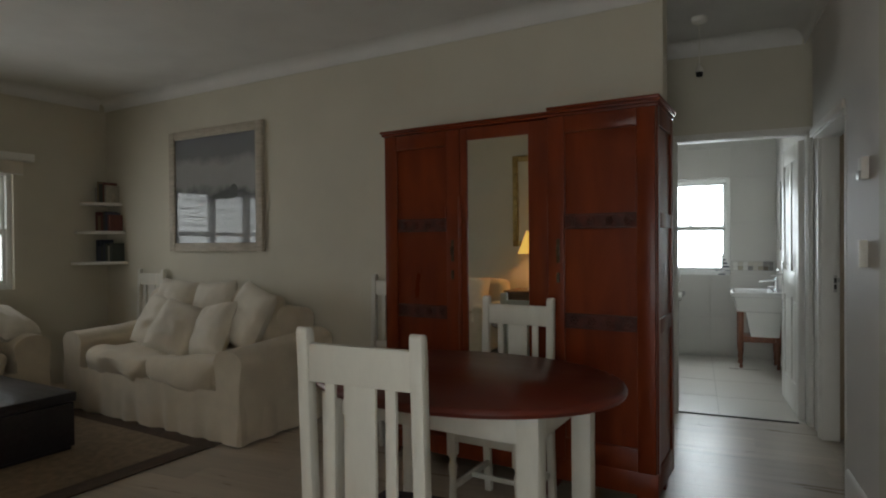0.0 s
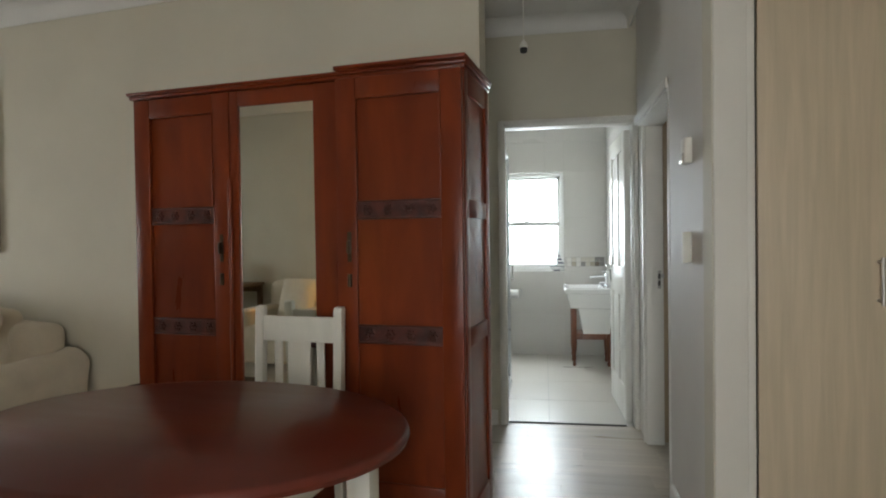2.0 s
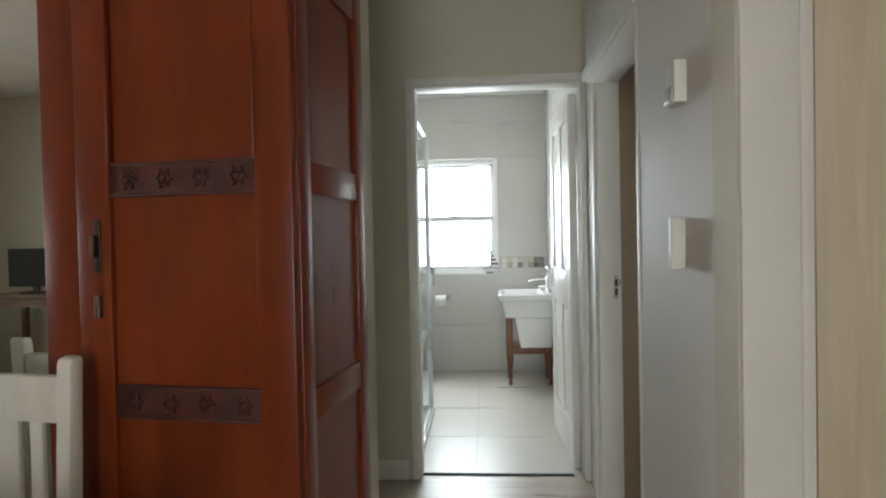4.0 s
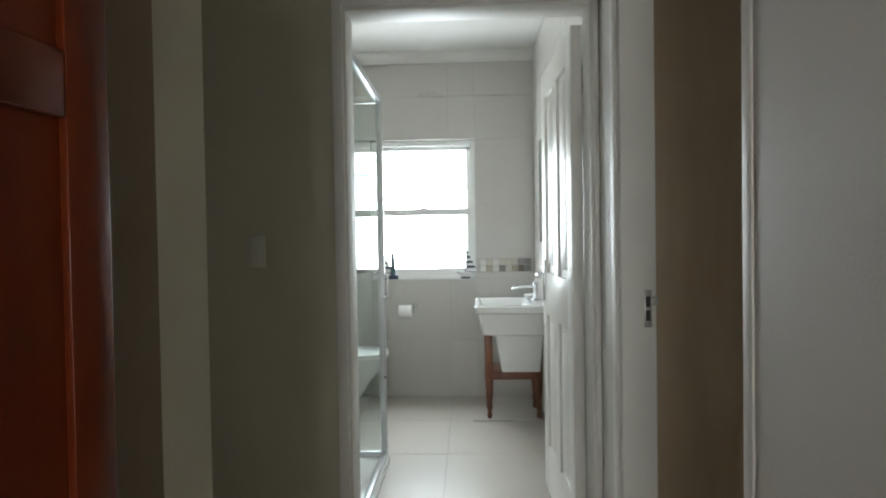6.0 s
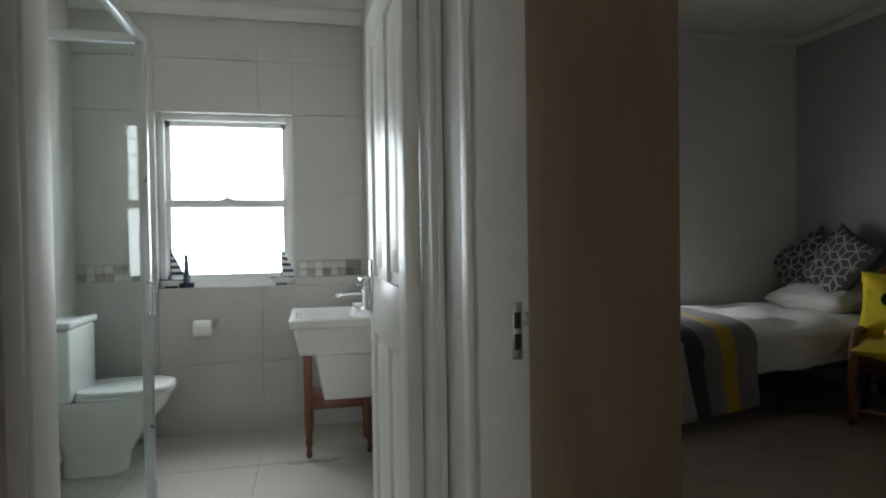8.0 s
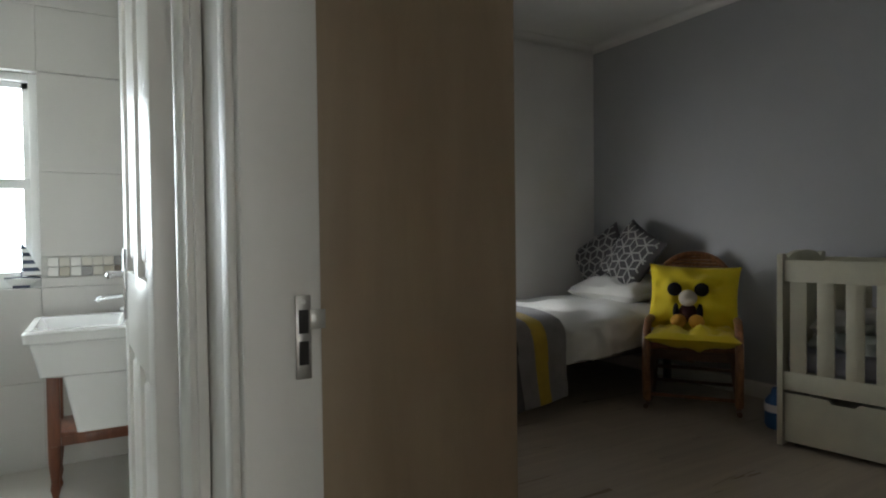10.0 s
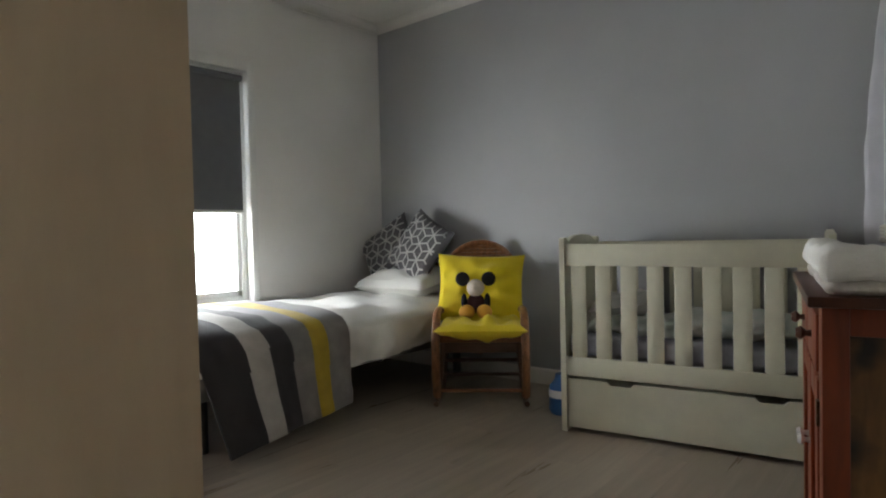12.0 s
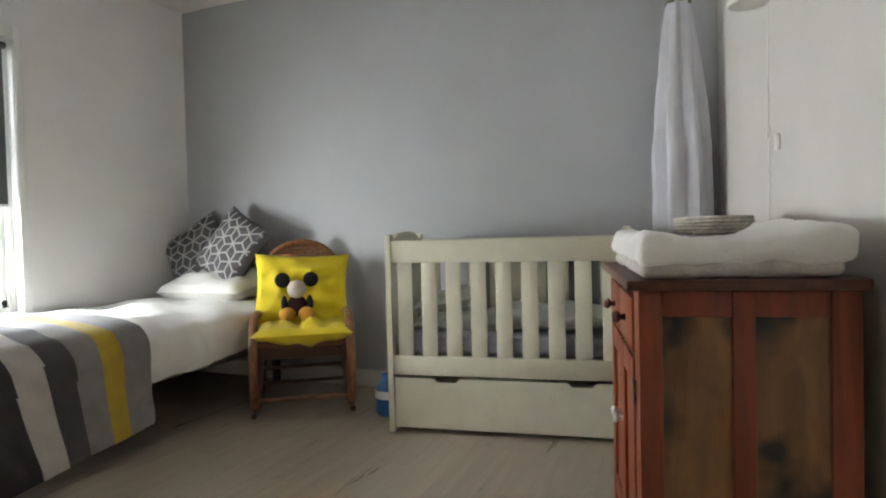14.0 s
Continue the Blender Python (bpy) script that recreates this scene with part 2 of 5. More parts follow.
floor = structure("floor", join(box(-6.6, 0.57, -5.0, 4.36, -0.12, -0.014), box(0.57, 2.22, -5.0, 2.6, -0.12, -0.014)), SUBFLOOR, "grey oak laminate floor of the lounge and hall", "floor")
floor_bath = structure("floor_bathroom", box(-1.42, 0.66, 4.36, 6.97, -0.12, -0.006), GROUT, "large beige ceramic floor tiles with thin grout", "floor")
floor_bed = structure("floor_bedroom", box(0.57, 4.52, 2.6, 7.42, -0.12, -0.014), SUBFLOOR, "grey oak laminate floor of the bedroom", "floor")

# lounge walls, in the lounge's axes
wall("wall_north", WALL, "cream painted lounge wall behind sofa and wardrobe", "x", -5.42, 0.0, -0.13, 0.0, H_LOUNGE, place=ML)
wall("wall_west", WALL, "cream painted lounge wall with a window", "y", -4.6, 0.0, -5.54, -5.42, H_LOUNGE,
     [(-3.1, -0.98, 0.92, 1.98)], place=ML)
# the opening in this wall is added, unseen, to let light in
wall("wall_south", WALL, "cream painted lounge wall with an added wide opening for light", "x", -5.54, 3.3, -4.72, -4.6, H_LOUNGE,
     [(0.0, 1.3, 0.3, 2.1)], place=ML)
# wall between lounge, hall and bedroom
wall("wall_east", WALL_PALE, "pale painted hall wall with the bedroom doorway", "y", 2.49, 4.03, 0.50, 0.64, H_BED,
     [(3.08, 4.03, 0.0, 1.99)])
wall("wall_east_end", WALL_PALE, "pale painted hall wall between the two doorways", "y", 4.03, 4.30, 0.545, 0.64, H_BED)
wall("wall_cupboard", WALL, "cream painted wall round the built-in cupboard", "x", 0.50, 2.10, 2.37, 2.49, H_BED,
     [(0.632, 1.97, 0.0, 2.56)])
wall("wall_lounge_east", WALL, "cream painted lounge side wall", "y", -4.4, 2.49, 2.10, 2.22, H_BED)
wall("wall_hall_end", WALL, "cream painted hall wall with the bathroom doorway", "x", -1.75, 0.64, 4.30, 4.42, H_LOUNGE + 0.1,
     [(-0.362, 0.545, 0.0, 2.07)])
wall("wall_hall_west", WALL, "cream painted end wall of the side passage", "y", 3.42, 4.30, -1.75, -1.63, H_LOUNGE)
# bathroom
wall("wall_bath_north", GROUT, "beige tiled bathroom wall with the window", "x", -1.42, 0.72, 6.86, 7.02, H_BED,
     [(-0.67, 0.146, 0.915, 2.0)])
wall("wall_bath_east", WALL_PALE, "pale bathroom wall behind the basin", "y", 4.42, 6.86, 0.60, 0.72, H_BED)
wall("wall_bath_west", WALL_PALE, "pale bathroom wall behind the toilet", "y", 4.42, 6.86, -1.24, -1.12, H_BED)
# bedroom
wall("wall_bed_north", WALL_WHITE_GLOW, "white bedroom wall with the window, made paler for its glow", "x", 0.72, 4.52, 7.30, 7.46, H_BED, [(2.05, 3.09, 0.62, 2.24)])
wall("wall_bed_east", WALL_GREY, "blue-grey painted bedroom feature wall", "y", 2.9, 7.30, 4.37, 4.52, H_BED)
MS = pose(4.37, 3.50, 0, 0, 0, 8.4)
wall("wall_bed_south", WALL_PALE, "off-white bedroom wall beside the chest", "x", -3.77, 0.0, -0.12, 0.0, H_BED, place=MS)

structure("ceiling", join(box(-6.6, 0.50, -5.0, 4.30, H_LOUNGE, H_LOUNGE + 0.1), box(0.50, 2.10, -5.0, 2.37, H_LOUNGE, H_LOUNGE + 0.1)), CEIL, "white painted lounge and hall ceiling", "ceiling")
structure("ceiling_bathroom", box(-1.12, 0.60, 4.42, 6.86, H_BATH, H_BATH + 0.1), CEIL, "white bathroom ceiling", "ceiling")
structure("ceiling_bedroom", box(0.64, 4.37, 2.85, 7.30, H_BED - 0.01, H_BED + 0.1), CEIL, "white bedroom ceiling", "ceiling")


def cornice(name, length, place, size=0.085):
    """Coved plaster cornice along +x, against a wall at y = 0, the room on the side of negative y, the ceiling at z = 0."""
    curve = [(-size * (1 - math.cos(a)), -size * (1 - math.sin(a))) for a in (radians(9 * k) for k in range(11))]
    outline = [(0.0, -size - 0.012), (-0.008, -size - 0.012)] + [(-0.008 + y, z - 0.003) for y, z in curve] + [(-size - 0.02, -0.003), (-size - 0.02, 0.0), (0.0, 0.0)]
    return structure(name, prism(outline, 0, length, "x"), CEIL, "white coved plaster cornice", "cornice", place)


cornice("cornice", 5.42, ML @ pose(-5.42, -0.132, H_LOUNGE - 0.002))
cornice("cornice_west", 4.4, ML @ pose(-5.418, -4.6, H_LOUNGE - 0.002, 0, 0, 90))
cornice("cornice_hall", 2.1, pose(-1.62, 4.298, H_LOUNGE - 0.002))
cornice("cornice_cupboard", 1.6, pose(0.50, 2.368, H_LOUNGE - 0.002))
cornice("cornice_hall_east", 1.92, pose(0.498, 4.29, H_LOUNGE - 0.002, 0, 0, -90))
cornice("cornice_bath", 1.72, pose(-1.12, 6.842, H_BATH - 0.002), 0.06)
cornice("cornice_bed_north", 3.6, pose(0.75, 7.298, H_BED - 0.012), 0.05)
cornice("cornice_bed_east", 4.2, pose(4.368, 7.29, H_BED - 0.012, 0, 0, -90), 0.05)


def skirting(name, length, place, h=0.12):
    outline = [(0, 0), (-0.016, 0), (-0.016, h - 0.02), (-0.011, h - 0.006), (-0.004, h), (0, h)]
    return structure(name, prism(outline, 0, length, "x"), TRIM, "white painted skirting board", "baseboard", place)


skirting("baseboard_lounge", 5.4, ML @ pose(-5.41, -0.132, 0))
skirting("baseboard_hall_east", 0.66, pose(0.498, 3.03, 0, 0, 0, -90), 0.15)
skirting("baseboard_hall_end", 1.2, pose(-1.6, 4.298, 0), 0.1)
skirting("baseboard_bed_east", 3.7, pose(4.368, 7.28, 0, 0, 0, -90), 0.11)
skirting("baseboard_bed_north", 3.55, pose(0.8, 7.298, 0), 0.11)
skirting("baseboard_wall_end", 0.13, ML @ pose(0.002, -0.13, 0, 0, 0, 90) @ pose(0, 0, 0), 0.13)


def door_frame(name, w, h, place, depth, label, face=0.075, back=True, both=True):
    """Jambs, head and architraves round an opening along +x from 0 to w; the wall is from y = 0 to depth."""
    t = thing(name, place, label, "door frame", kind="structure")
    part("jamb", box(0.0, 0.03, -0.004, depth + 0.004, 0, h, 0.003), TRIM, t)
    part("jamb", box(w - 0.03, w, -0.004, depth + 0.004, 0, h, 0.003), TRIM, t)
    part("head", box(0.03, w - 0.03, -0.004, depth + 0.004, h - 0.03, h, 0.003), TRIM, t)
    for y0, y1 in ((-0.018, -0.004), (depth + 0.004, depth + 0.018))[: 2 if back else 1]:
        part("architrave", box(-face + 0.02, 0.02, y0, y1, 0, h + face - 0.02, 0.004), TRIM, t)
        if both:
            part("architrave", box(w - 0.02, w + face - 0.02, y0, y1, 0, h + face - 0.02, 0.004), TRIM, t)
        part("architrave", box(0.02, w - 0.02, y0, y1, h - 0.02, h + face - 0.02, 0.004), TRIM, t)
    return t


df = door_frame("door_frame_1", 0.907, 2.07, pose(-0.362, 4.30, 0), 0.12, "white painted timber frame of the bathroom doorway", 0.037, True, False)
part("architrave", box(0.887, 0.905, -0.018, -0.004, 0, 2.087, 0.004), TRIM, df)
bf = thing("door_frame_2", pose(0.50, 4.03, 0, 0, 0, -90), "white painted timber frame of the bedroom doorway", "door frame", kind="structure")
part("jamb", box(0.0, 0.03, 0.041, 0.144, 0, 1.99, 0.003), TRIM, bf)
part("jamb", box(0.92, 0.95, -0.004, 0.144, 0, 1.99, 0.003), TRIM, bf)
part("head", box(0.03, 0.92, -0.004, 0.144, 1.96, 1.99, 0.003), TRIM, bf)
part("architrave", box(0.0, 0.95, -0.018, -0.004, 1.97, 2.02, 0.004), TRIM, bf)
part("architrave", box(-0.05, -0.001, 0.031, 0.0448, 0, 2.02, 0.004), TRIM, bf)


def panel_door(name, w, h, place, label, mat=DOORPAINT):
    """A four-panel door leaf from x = 0 (hinges) to w, 0.04 thick."""
    t = thing(name, place, label, "door", kind="structure")
    xs, zs = [0, 0.11, w / 2 - 0.05, w / 2 + 0.05, w - 0.11, w], [0, 0.22, 0.86, 1.06, h - 0.12, h]
    part("stile", box(0, xs[1], 0, 0.04, 0, h, 0.002), mat, t)
    part("stile", box(xs[4], w, 0, 0.04, 0, h, 0.002), mat, t)
    part("muntin", box(xs[2], xs[3], 0.001, 0.039, zs[1], zs[4]), mat, t)
    for a, b in ((0, 1), (2, 3), (4, 5)):
        part("rail", box(xs[1], xs[4], 0, 0.04, zs[a], zs[b], 0.002), mat, t)
    for xa, xb in ((xs[1], xs[2]), (xs[3], xs[4])):
        for za, zb in ((zs[1], zs[2]), (zs[3], zs[4])):
            part("panel", join(box(xa, xb, 0.013, 0.027, za, zb), box(xa + 0.035, xb - 0.035, 0.006, 0.034, za + 0.035, zb - 0.035, 0.007)), mat, t)
    for z in (0.2, h - 0.2):
        part("hinge", join(box(-0.012, 0.02, -0.004, 0.0, z - 0.05, z + 0.05, 0.001), cyl(-0.008, -0.006, z - 0.05, z + 0.05, 0.007)), STEEL, t, "brushed steel butt hinge")
    for y, s in ((0.0, -1), (0.04, 1)):
        ha = part("handle", join(box(w - 0.075, w - 0.035, min(y, y + s * 0.008), max(y, y + s * 0.008), 0.92, 1.12, 0.003),
                  moved(cyl(0, 0, 0, 0.05, 0.009), pose(w - 0.055, y, 1.05, -90 * s)),
                  box(w - 0.175, w - 0.045, y + s * 0.045 - 0.008, y + s * 0.045 + 0.008, 1.042, 1.058, 0.006)), CHROME, t, "chrome lever handle on a plate")
    return t


panel_door("door_1", 0.75, 2.01, pose(0.514, 4.442, 0.006, 0, 0, 91.4), "white painted four-panel bathroom door standing open")
panel_door("door_2", 0.86, 2.02, pose(0.66, 3.0, 0.006, 0, 0, 9.0), "white painted bedroom door opened against the wall")

strike = thing("strike_plate", pose(0.618, 3.9985, 1.02) @ Matrix.Diagonal((0.65, 1, 0.65, 1)), "steel lock strike plate let into the door jamb", "strike plate")
part("plate", join(box(-0.016, 0.016, -0.003, 0.0, -0.085, 0.085, 0.001), box(0.014, 0.046, -0.004, -0.001, 0.015, 0.055, 0.001)), STEEL, strike)
# no holes are cut: their shade is two dark patches on the plate
part("latch_hole_shade", box(-0.010, 0.010, -0.0042, -0.0032, 0.008, 0.056), DARK, strike, "dark patch painted for the shade in the latch hole")
part("bolt_hole_shade", box(-0.010, 0.010, -0.0042, -0.0032, -0.056, -0.008), DARK, strike, "dark patch painted for the shade in the bolt hole")
for z in (-0.072, 0.072):
    part("screw", moved(cyl(0, 0, 0, 0.001, 0.005, n=10), pose(0, -0.003, z, 90)), STEEL, strike)


def sash_window(name, w, h, place, label, bars=0, mid=0.485):
    """A sliding sash window from x = 0 to w, z = 0 to h, with the glass at y = 0.05; the room is at negative y."""
    t = thing(name, place, label, "window", kind="structure")
    f = 0.04
    for n, b in (("window_frame", box(0, f, 0, 0.09, 0, h, 0.003)), ("window_frame", box(w - f, w, 0, 0.09, 0, h, 0.003)),
                 ("window_frame", box(f, w - f, 0, 0.09, h - f, h, 0.003)), ("window_frame", box(f, w - f, 0, 0.09, 0, f, 0.003)),
                 ("meeting_rail", box(f, w - f, 0.01, 0.07, h * mid - 0.025, h * mid + 0.025, 0.003))):
        part(n, b, PVC, t)
    part("sash", join(box(f, f + 0.03, 0.045, 0.08, h * mid, h - f), box(w - f - 0.03, w - f, 0.045, 0.08, h * mid, h - f),
                      box(f, w - f, 0.045, 0.08, h - f - 0.03, h - f)), PVC, t)
    part("sash", join(box(f, f + 0.03, 0.02, 0.05, f, h * mid), box(w - f - 0.03, w - f, 0.02, 0.05, f, h * mid),
                      box(f, w - f, 0.02, 0.05, f, f + 0.04)), PVC, t)
    for z0, z1, y in ((f, h * mid, 0.035), (h * mid, h - f, 0.062)):
        g = part("pane", box(f + 0.02, w - f - 0.02, y, y + 0.004, z0 + 0.01, z1 - 0.01), GLASS, t, "clear glass pane")
        g.visible_shadow = False
    part("catch", join(box(w / 2 - 0.03, w / 2 + 0.03, -0.005, 0.02, h * mid + 0.025, h * mid + 0.033, 0.002), cyl(w / 2, 0.005, h * mid + 0.03, h * mid + 0.045, 0.01)), STEEL, t, "steel sash catch")
    for k in range(bars):
        z = h * mid + (h * (1 - mid) - f) * (k + 1) / (bars + 1)
        part("bar", moved(cyl(0, 0, 0, w, 0.005, n=8), pose(0, 0.11, z, 0, 90, 0)), PVC, t, "thin burglar bar behind the glass")
    return t


sash_window("window_bath", 0.816, 1.085, pose(-0.67, 6.91, 0.915), "white sliding sash bathroom window", bars=4)
structure("sill_bath", box(-0.67, 0.146, 6.86, 6.91, 0.905, 0.917), CERAMIC, "white tiled window sill", "sill")
sash_window("window_bedroom", 1.04, 1.62, pose(2.05, 7.36, 0.62), "white sliding sash bedroom window", bars=0)
ww = sash_window("window_lounge", 2.12, 1.06, ML @ pose(-5.46, -3.1, 0.92, 0, 0, 90), "white lounge window with panes and bars", bars=4)
for y in (-2.57, -2.04, -1.51):
    part("mullion", box(y + 3.1 - 0.035, y + 3.1 + 0.035, 0.005, 0.085, 0.04, 1.02, 0.003), PVC, ww)
# added window behind the camera, only there as a light source
sash_window("added_window_south", 1.3, 1.8, ML @ pose(1.3, -4.64, 0.3, 0, 0, 180), "added white window with bars, unseen, to light the lounge", bars=5)

# bright overcast sky outside the windows
structure("backdrop_1", box(-3.0, 6.5, 10.0, 10.02, -1, 5), SKYGLOW, "white overcast sky", "backdrop")
structure("backdrop_2", box(-9.0, -8.98, -6.0, 6.0, -1, 5), SKYGLOW, "white overcast sky", "backdrop")
# glowing sheet outside the added south window
structure("backdrop_3", box(-8.0, 3.0, -6.6, -6.58, -1, 5), SKYGLOW, "white overcast sky", "backdrop")

window_light("bath_window_light", (-0.262, 7.05, 1.46), (-0.262, 0, 1.2), 0.75, 1.0, BATH_LIGHT, (0.86, 0.94, 1.0))
window_light("bed_window_light", (2.585, 7.49, 0.98), (2.585, 0, 0.9), 1.0, 0.66, BED_LIGHT, (0.97, 0.98, 1.0))
wl = ML @ Vector((-5.6, -2.04, 1.45))
window_light("west_window_light", wl, ML @ Vector((0, -2.04, 1.2)), 2.0, 1.0, WEST_LIGHT)
# fill lamp for the lounge, set outside the added window
sl = ML @ Vector((0.65, -4.78, 1.2))
window_light("added_south_fill_light", sl, ML @ Vector((0.65, 0, 1.0)), 1.2, 1.7, SOUTH_FILL)

# ---- built-in cupboards ----
def cupboard_door(parent, x0, x1, z0, z1, y, handle_x):
    d = part("cupboard_door", box(x0, x1, y, y + 0.018, z0, z1, 0.0015), PALEWOOD, parent)
    part("handle", join(tube([(handle_x, y, 1.06), (handle_x, y - 0.03, 1.06)], 0.005), tube([(handle_x, y, 1.19), (handle_x, y - 0.03, 1.19)], 0.005),
                        tube([(handle_x, y - 0.03, 1.045), (handle_x, y - 0.03, 1.205)], 0.006)), STEEL, d, "brushed steel bar handle")


cup = thing("built_in_cupboard", pose(0, 0, 0), "tall pale wood-grain built-in cupboard set in the wall", "cupboard")
# carcass coloured near black to stand in for shade between the doors
part("carcass", box(0.634, 1.968, 2.41, 2.84, 0.06, 2.555), DARK, cup)
for k in range(3):
    x = 0.652 + k * 0.440
    cupboard_door(cup, x, x + 0.436, 0.07, 2.55, 2.385, x + (0.375 if k != 1 else 0.06))
part("plinth", box(0.634, 1.968, 2.40, 2.41, 0.0, 0.06), PALEWOOD, cup)
structure("trim_cupboard", join(box(0.503, 0.630, 2.358, 2.3695, 0, 2.62, 0.003), box(0.610, 0.633, 2.3535, 2.3575, 0, 2.60, 0.001)), WALL_PALE, "white painted timber surround of the cupboard", "trim")

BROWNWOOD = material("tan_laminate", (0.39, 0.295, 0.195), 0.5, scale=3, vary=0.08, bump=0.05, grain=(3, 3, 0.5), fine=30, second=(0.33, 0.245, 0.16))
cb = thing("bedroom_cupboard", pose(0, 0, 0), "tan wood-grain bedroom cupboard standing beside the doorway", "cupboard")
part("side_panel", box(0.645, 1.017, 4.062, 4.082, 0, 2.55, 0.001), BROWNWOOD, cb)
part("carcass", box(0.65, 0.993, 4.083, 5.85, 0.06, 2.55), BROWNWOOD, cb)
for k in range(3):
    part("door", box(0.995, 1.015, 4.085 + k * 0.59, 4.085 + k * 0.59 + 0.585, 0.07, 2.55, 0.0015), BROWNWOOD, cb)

# ---- lounge: wardrobe ----
KEYHOLE = material("aged_bronze", (0.10, 0.07, 0.045), 0.42, metal=0.8, scale=30, vary=0.2, bump=0.1)
wr = thing("wardrobe", ML @ pose(-1.49, -0.75, 0), "tall polished red mahogany wardrobe with carved bands and a mirror door", "wardrobe")
W, D, HT = 1.575, 0.42, 1.955
part("side_panel", join(box(0, 0.022, 0.02, D, 0.1, HT), ), MAHOG, wr)
side = [box(W - 0.03, W - 0.01, 0.03, D, 0.1, HT)]
for y0, y1 in ((0.0, 0.06), (D - 0.06, D)):
    side.append(box(W - 0.012, W, y0, y1, 0.1, HT, 0.002))
for z0, z1 in ((0.1, 0.22), (0.86, 0.93), (1.37, 1.44), (HT - 0.1, HT)):
    side.append(box(W - 0.012, W - 0.001, 0.06, D - 0.06, z0, z1, 0.002))
for k, b in enumerate(side):
    part("side_panel" if k == 0 else "side_stile" if k < 3 else "side_rail", b, MAHOG, wr)
part("back_panel", box(0.02, W - 0.03, D - 0.015, D, 0.1, HT), MAHOG, wr)
part("top_board", join(box(-0.012, W + 0.014, -0.02, D, HT, HT + 0.014, 0.004), box(-0.005, W + 0.006, -0.01, D, HT - 0.016, HT, 0.004),
                       box(1.045, W + 0.018, -0.045, D, HT + 0.012, HT + 0.028, 0.004)), MAHOG, wr, "moulded mahogany cornice board")
plinth = [box(0.0, W, 0.0, D, 0.1, 0.2, 0.006), box(1.04, W + 0.004, -0.024, 0.01, 0.1, 0.21, 0.006)]
part("plinth", join(*plinth), MAHOG, wr)
for x in (0.0, 1.0, W - 0.1):
    part("bracket_foot", prism([(x, 0.1), (x + 0.1, 0.1), (x + 0.085, 0.06), (x + 0.06, 0.03), (x + 0.055, 0.0), (x + 0.01, 0.0), (x + 0.0, 0.05)], -0.005, 0.05, "y", 0.003), MAHOG, wr)
    part("bracket_foot", box(x + 0.01, x + 0.07, D - 0.07, D - 0.01, 0.0, 0.1, 0.004), MAHOG, wr)
CARVED = material("carved_dark_mahogany", (0.085, 0.016, 0.008), 0.6, scale=18, vary=0.3, bump=0.35, fine=120)


def rosette(x, y, z):
    """A carved six-petalled flower in relief, facing -y."""
    bm = bmesh.new()
    rows = []
    for k, (f, out) in enumerate(((1.0, 0.0), (0.85, 0.007), (0.6, 0.008), (0.42, 0.003), (0.3, 0.008), (0.1, 0.010))):
        rows.append([])
        for j in range(36):
            a = 2 * math.pi * j / 36
            r = 0.021 * f * (1 + (0.22 * math.cos(6 * a) if k < 4 else 0.0))
            rows[-1].append(bm.verts.new((x + r * math.cos(a), y - out, z + r * math.sin(a))))
    for a, b in zip(rows, rows[1:]):
        for j in range(36):
            bm.faces.new((a[j], a[(j + 1) % 36], b[(j + 1) % 36], b[j]))
    bm.faces.new(rows[-1])
    bmesh.ops.recalc_face_normals(bm, faces=bm.faces[:])
    return bm


def wardrobe_door(x0, x1, y, key_x):
    d = part("door", join(box(x0, x0 + 0.085, y, y + 0.028, 0.21, HT - 0.02, 0.003), box(x1 - 0.085, x1, y, y + 0.028, 0.21, HT - 0.02, 0.003),
                          box(x0 + 0.085, x1 - 0.085, y + 0.001, y + 0.027, HT - 0.1, HT - 0.02, 0.003), box(x0 + 0.085, x1 - 0.085, y + 0.001, y + 0.027, 0.21, 0.32, 0.003),
                          box(x0 + 0.08, x1 - 0.08, y + 0.014, y + 0.026, 0.3, HT - 0.08)), MAHOG, wr)
    for z in (1.368, 0.872):
        b = part("carved_band", join(box(x0 + 0.085, x1 - 0.085, y + 0.003, y + 0.016, z, z + 0.008, 0.002), box(x0 + 0.085, x1 - 0.085, y + 0.003, y + 0.016, z + 0.068, z + 0.076, 0.002),
                                     box(x0 + 0.085, x1 - 0.085, y + 0.008, y + 0.016, z + 0.008, z + 0.068)), CARVED, d, "carved dark frieze with rosettes")
        for k in range(4):
            cx = x0 + 0.085 + (x1 - x0 - 0.17) * (k + 0.5) / 4
            part("rosette", rosette(cx, y + 0.010, z + 0.038), CARVED, d)
    part("beading", join(box(x0 + 0.083, x0 + 0.09, y - 0.004, y + 0.01, 1.446, HT - 0.1, 0.002), box(x1 - 0.09, x1 - 0.083, y - 0.004, y + 0.01, 1.446, HT - 0.1, 0.002),
                         box(x0 + 0.083, x1 - 0.083, y - 0.004, y + 0.01, HT - 0.106, HT - 0.099, 0.002)), MAHOG, d)
    part("key_plate", join(box(key_x - 0.009, key_x + 0.009, y - 0.004, y, 1.2, 1.32, 0.002), box(key_x - 0.006, key_x + 0.006, y - 0.022, y - 0.004, 1.235, 1.285, 0.004),
                           cyl(key_x, y - 0.003, 1.10, 1.15, 0.009, n=12)), KEYHOLE, d, "aged bronze drop handle and key plate")


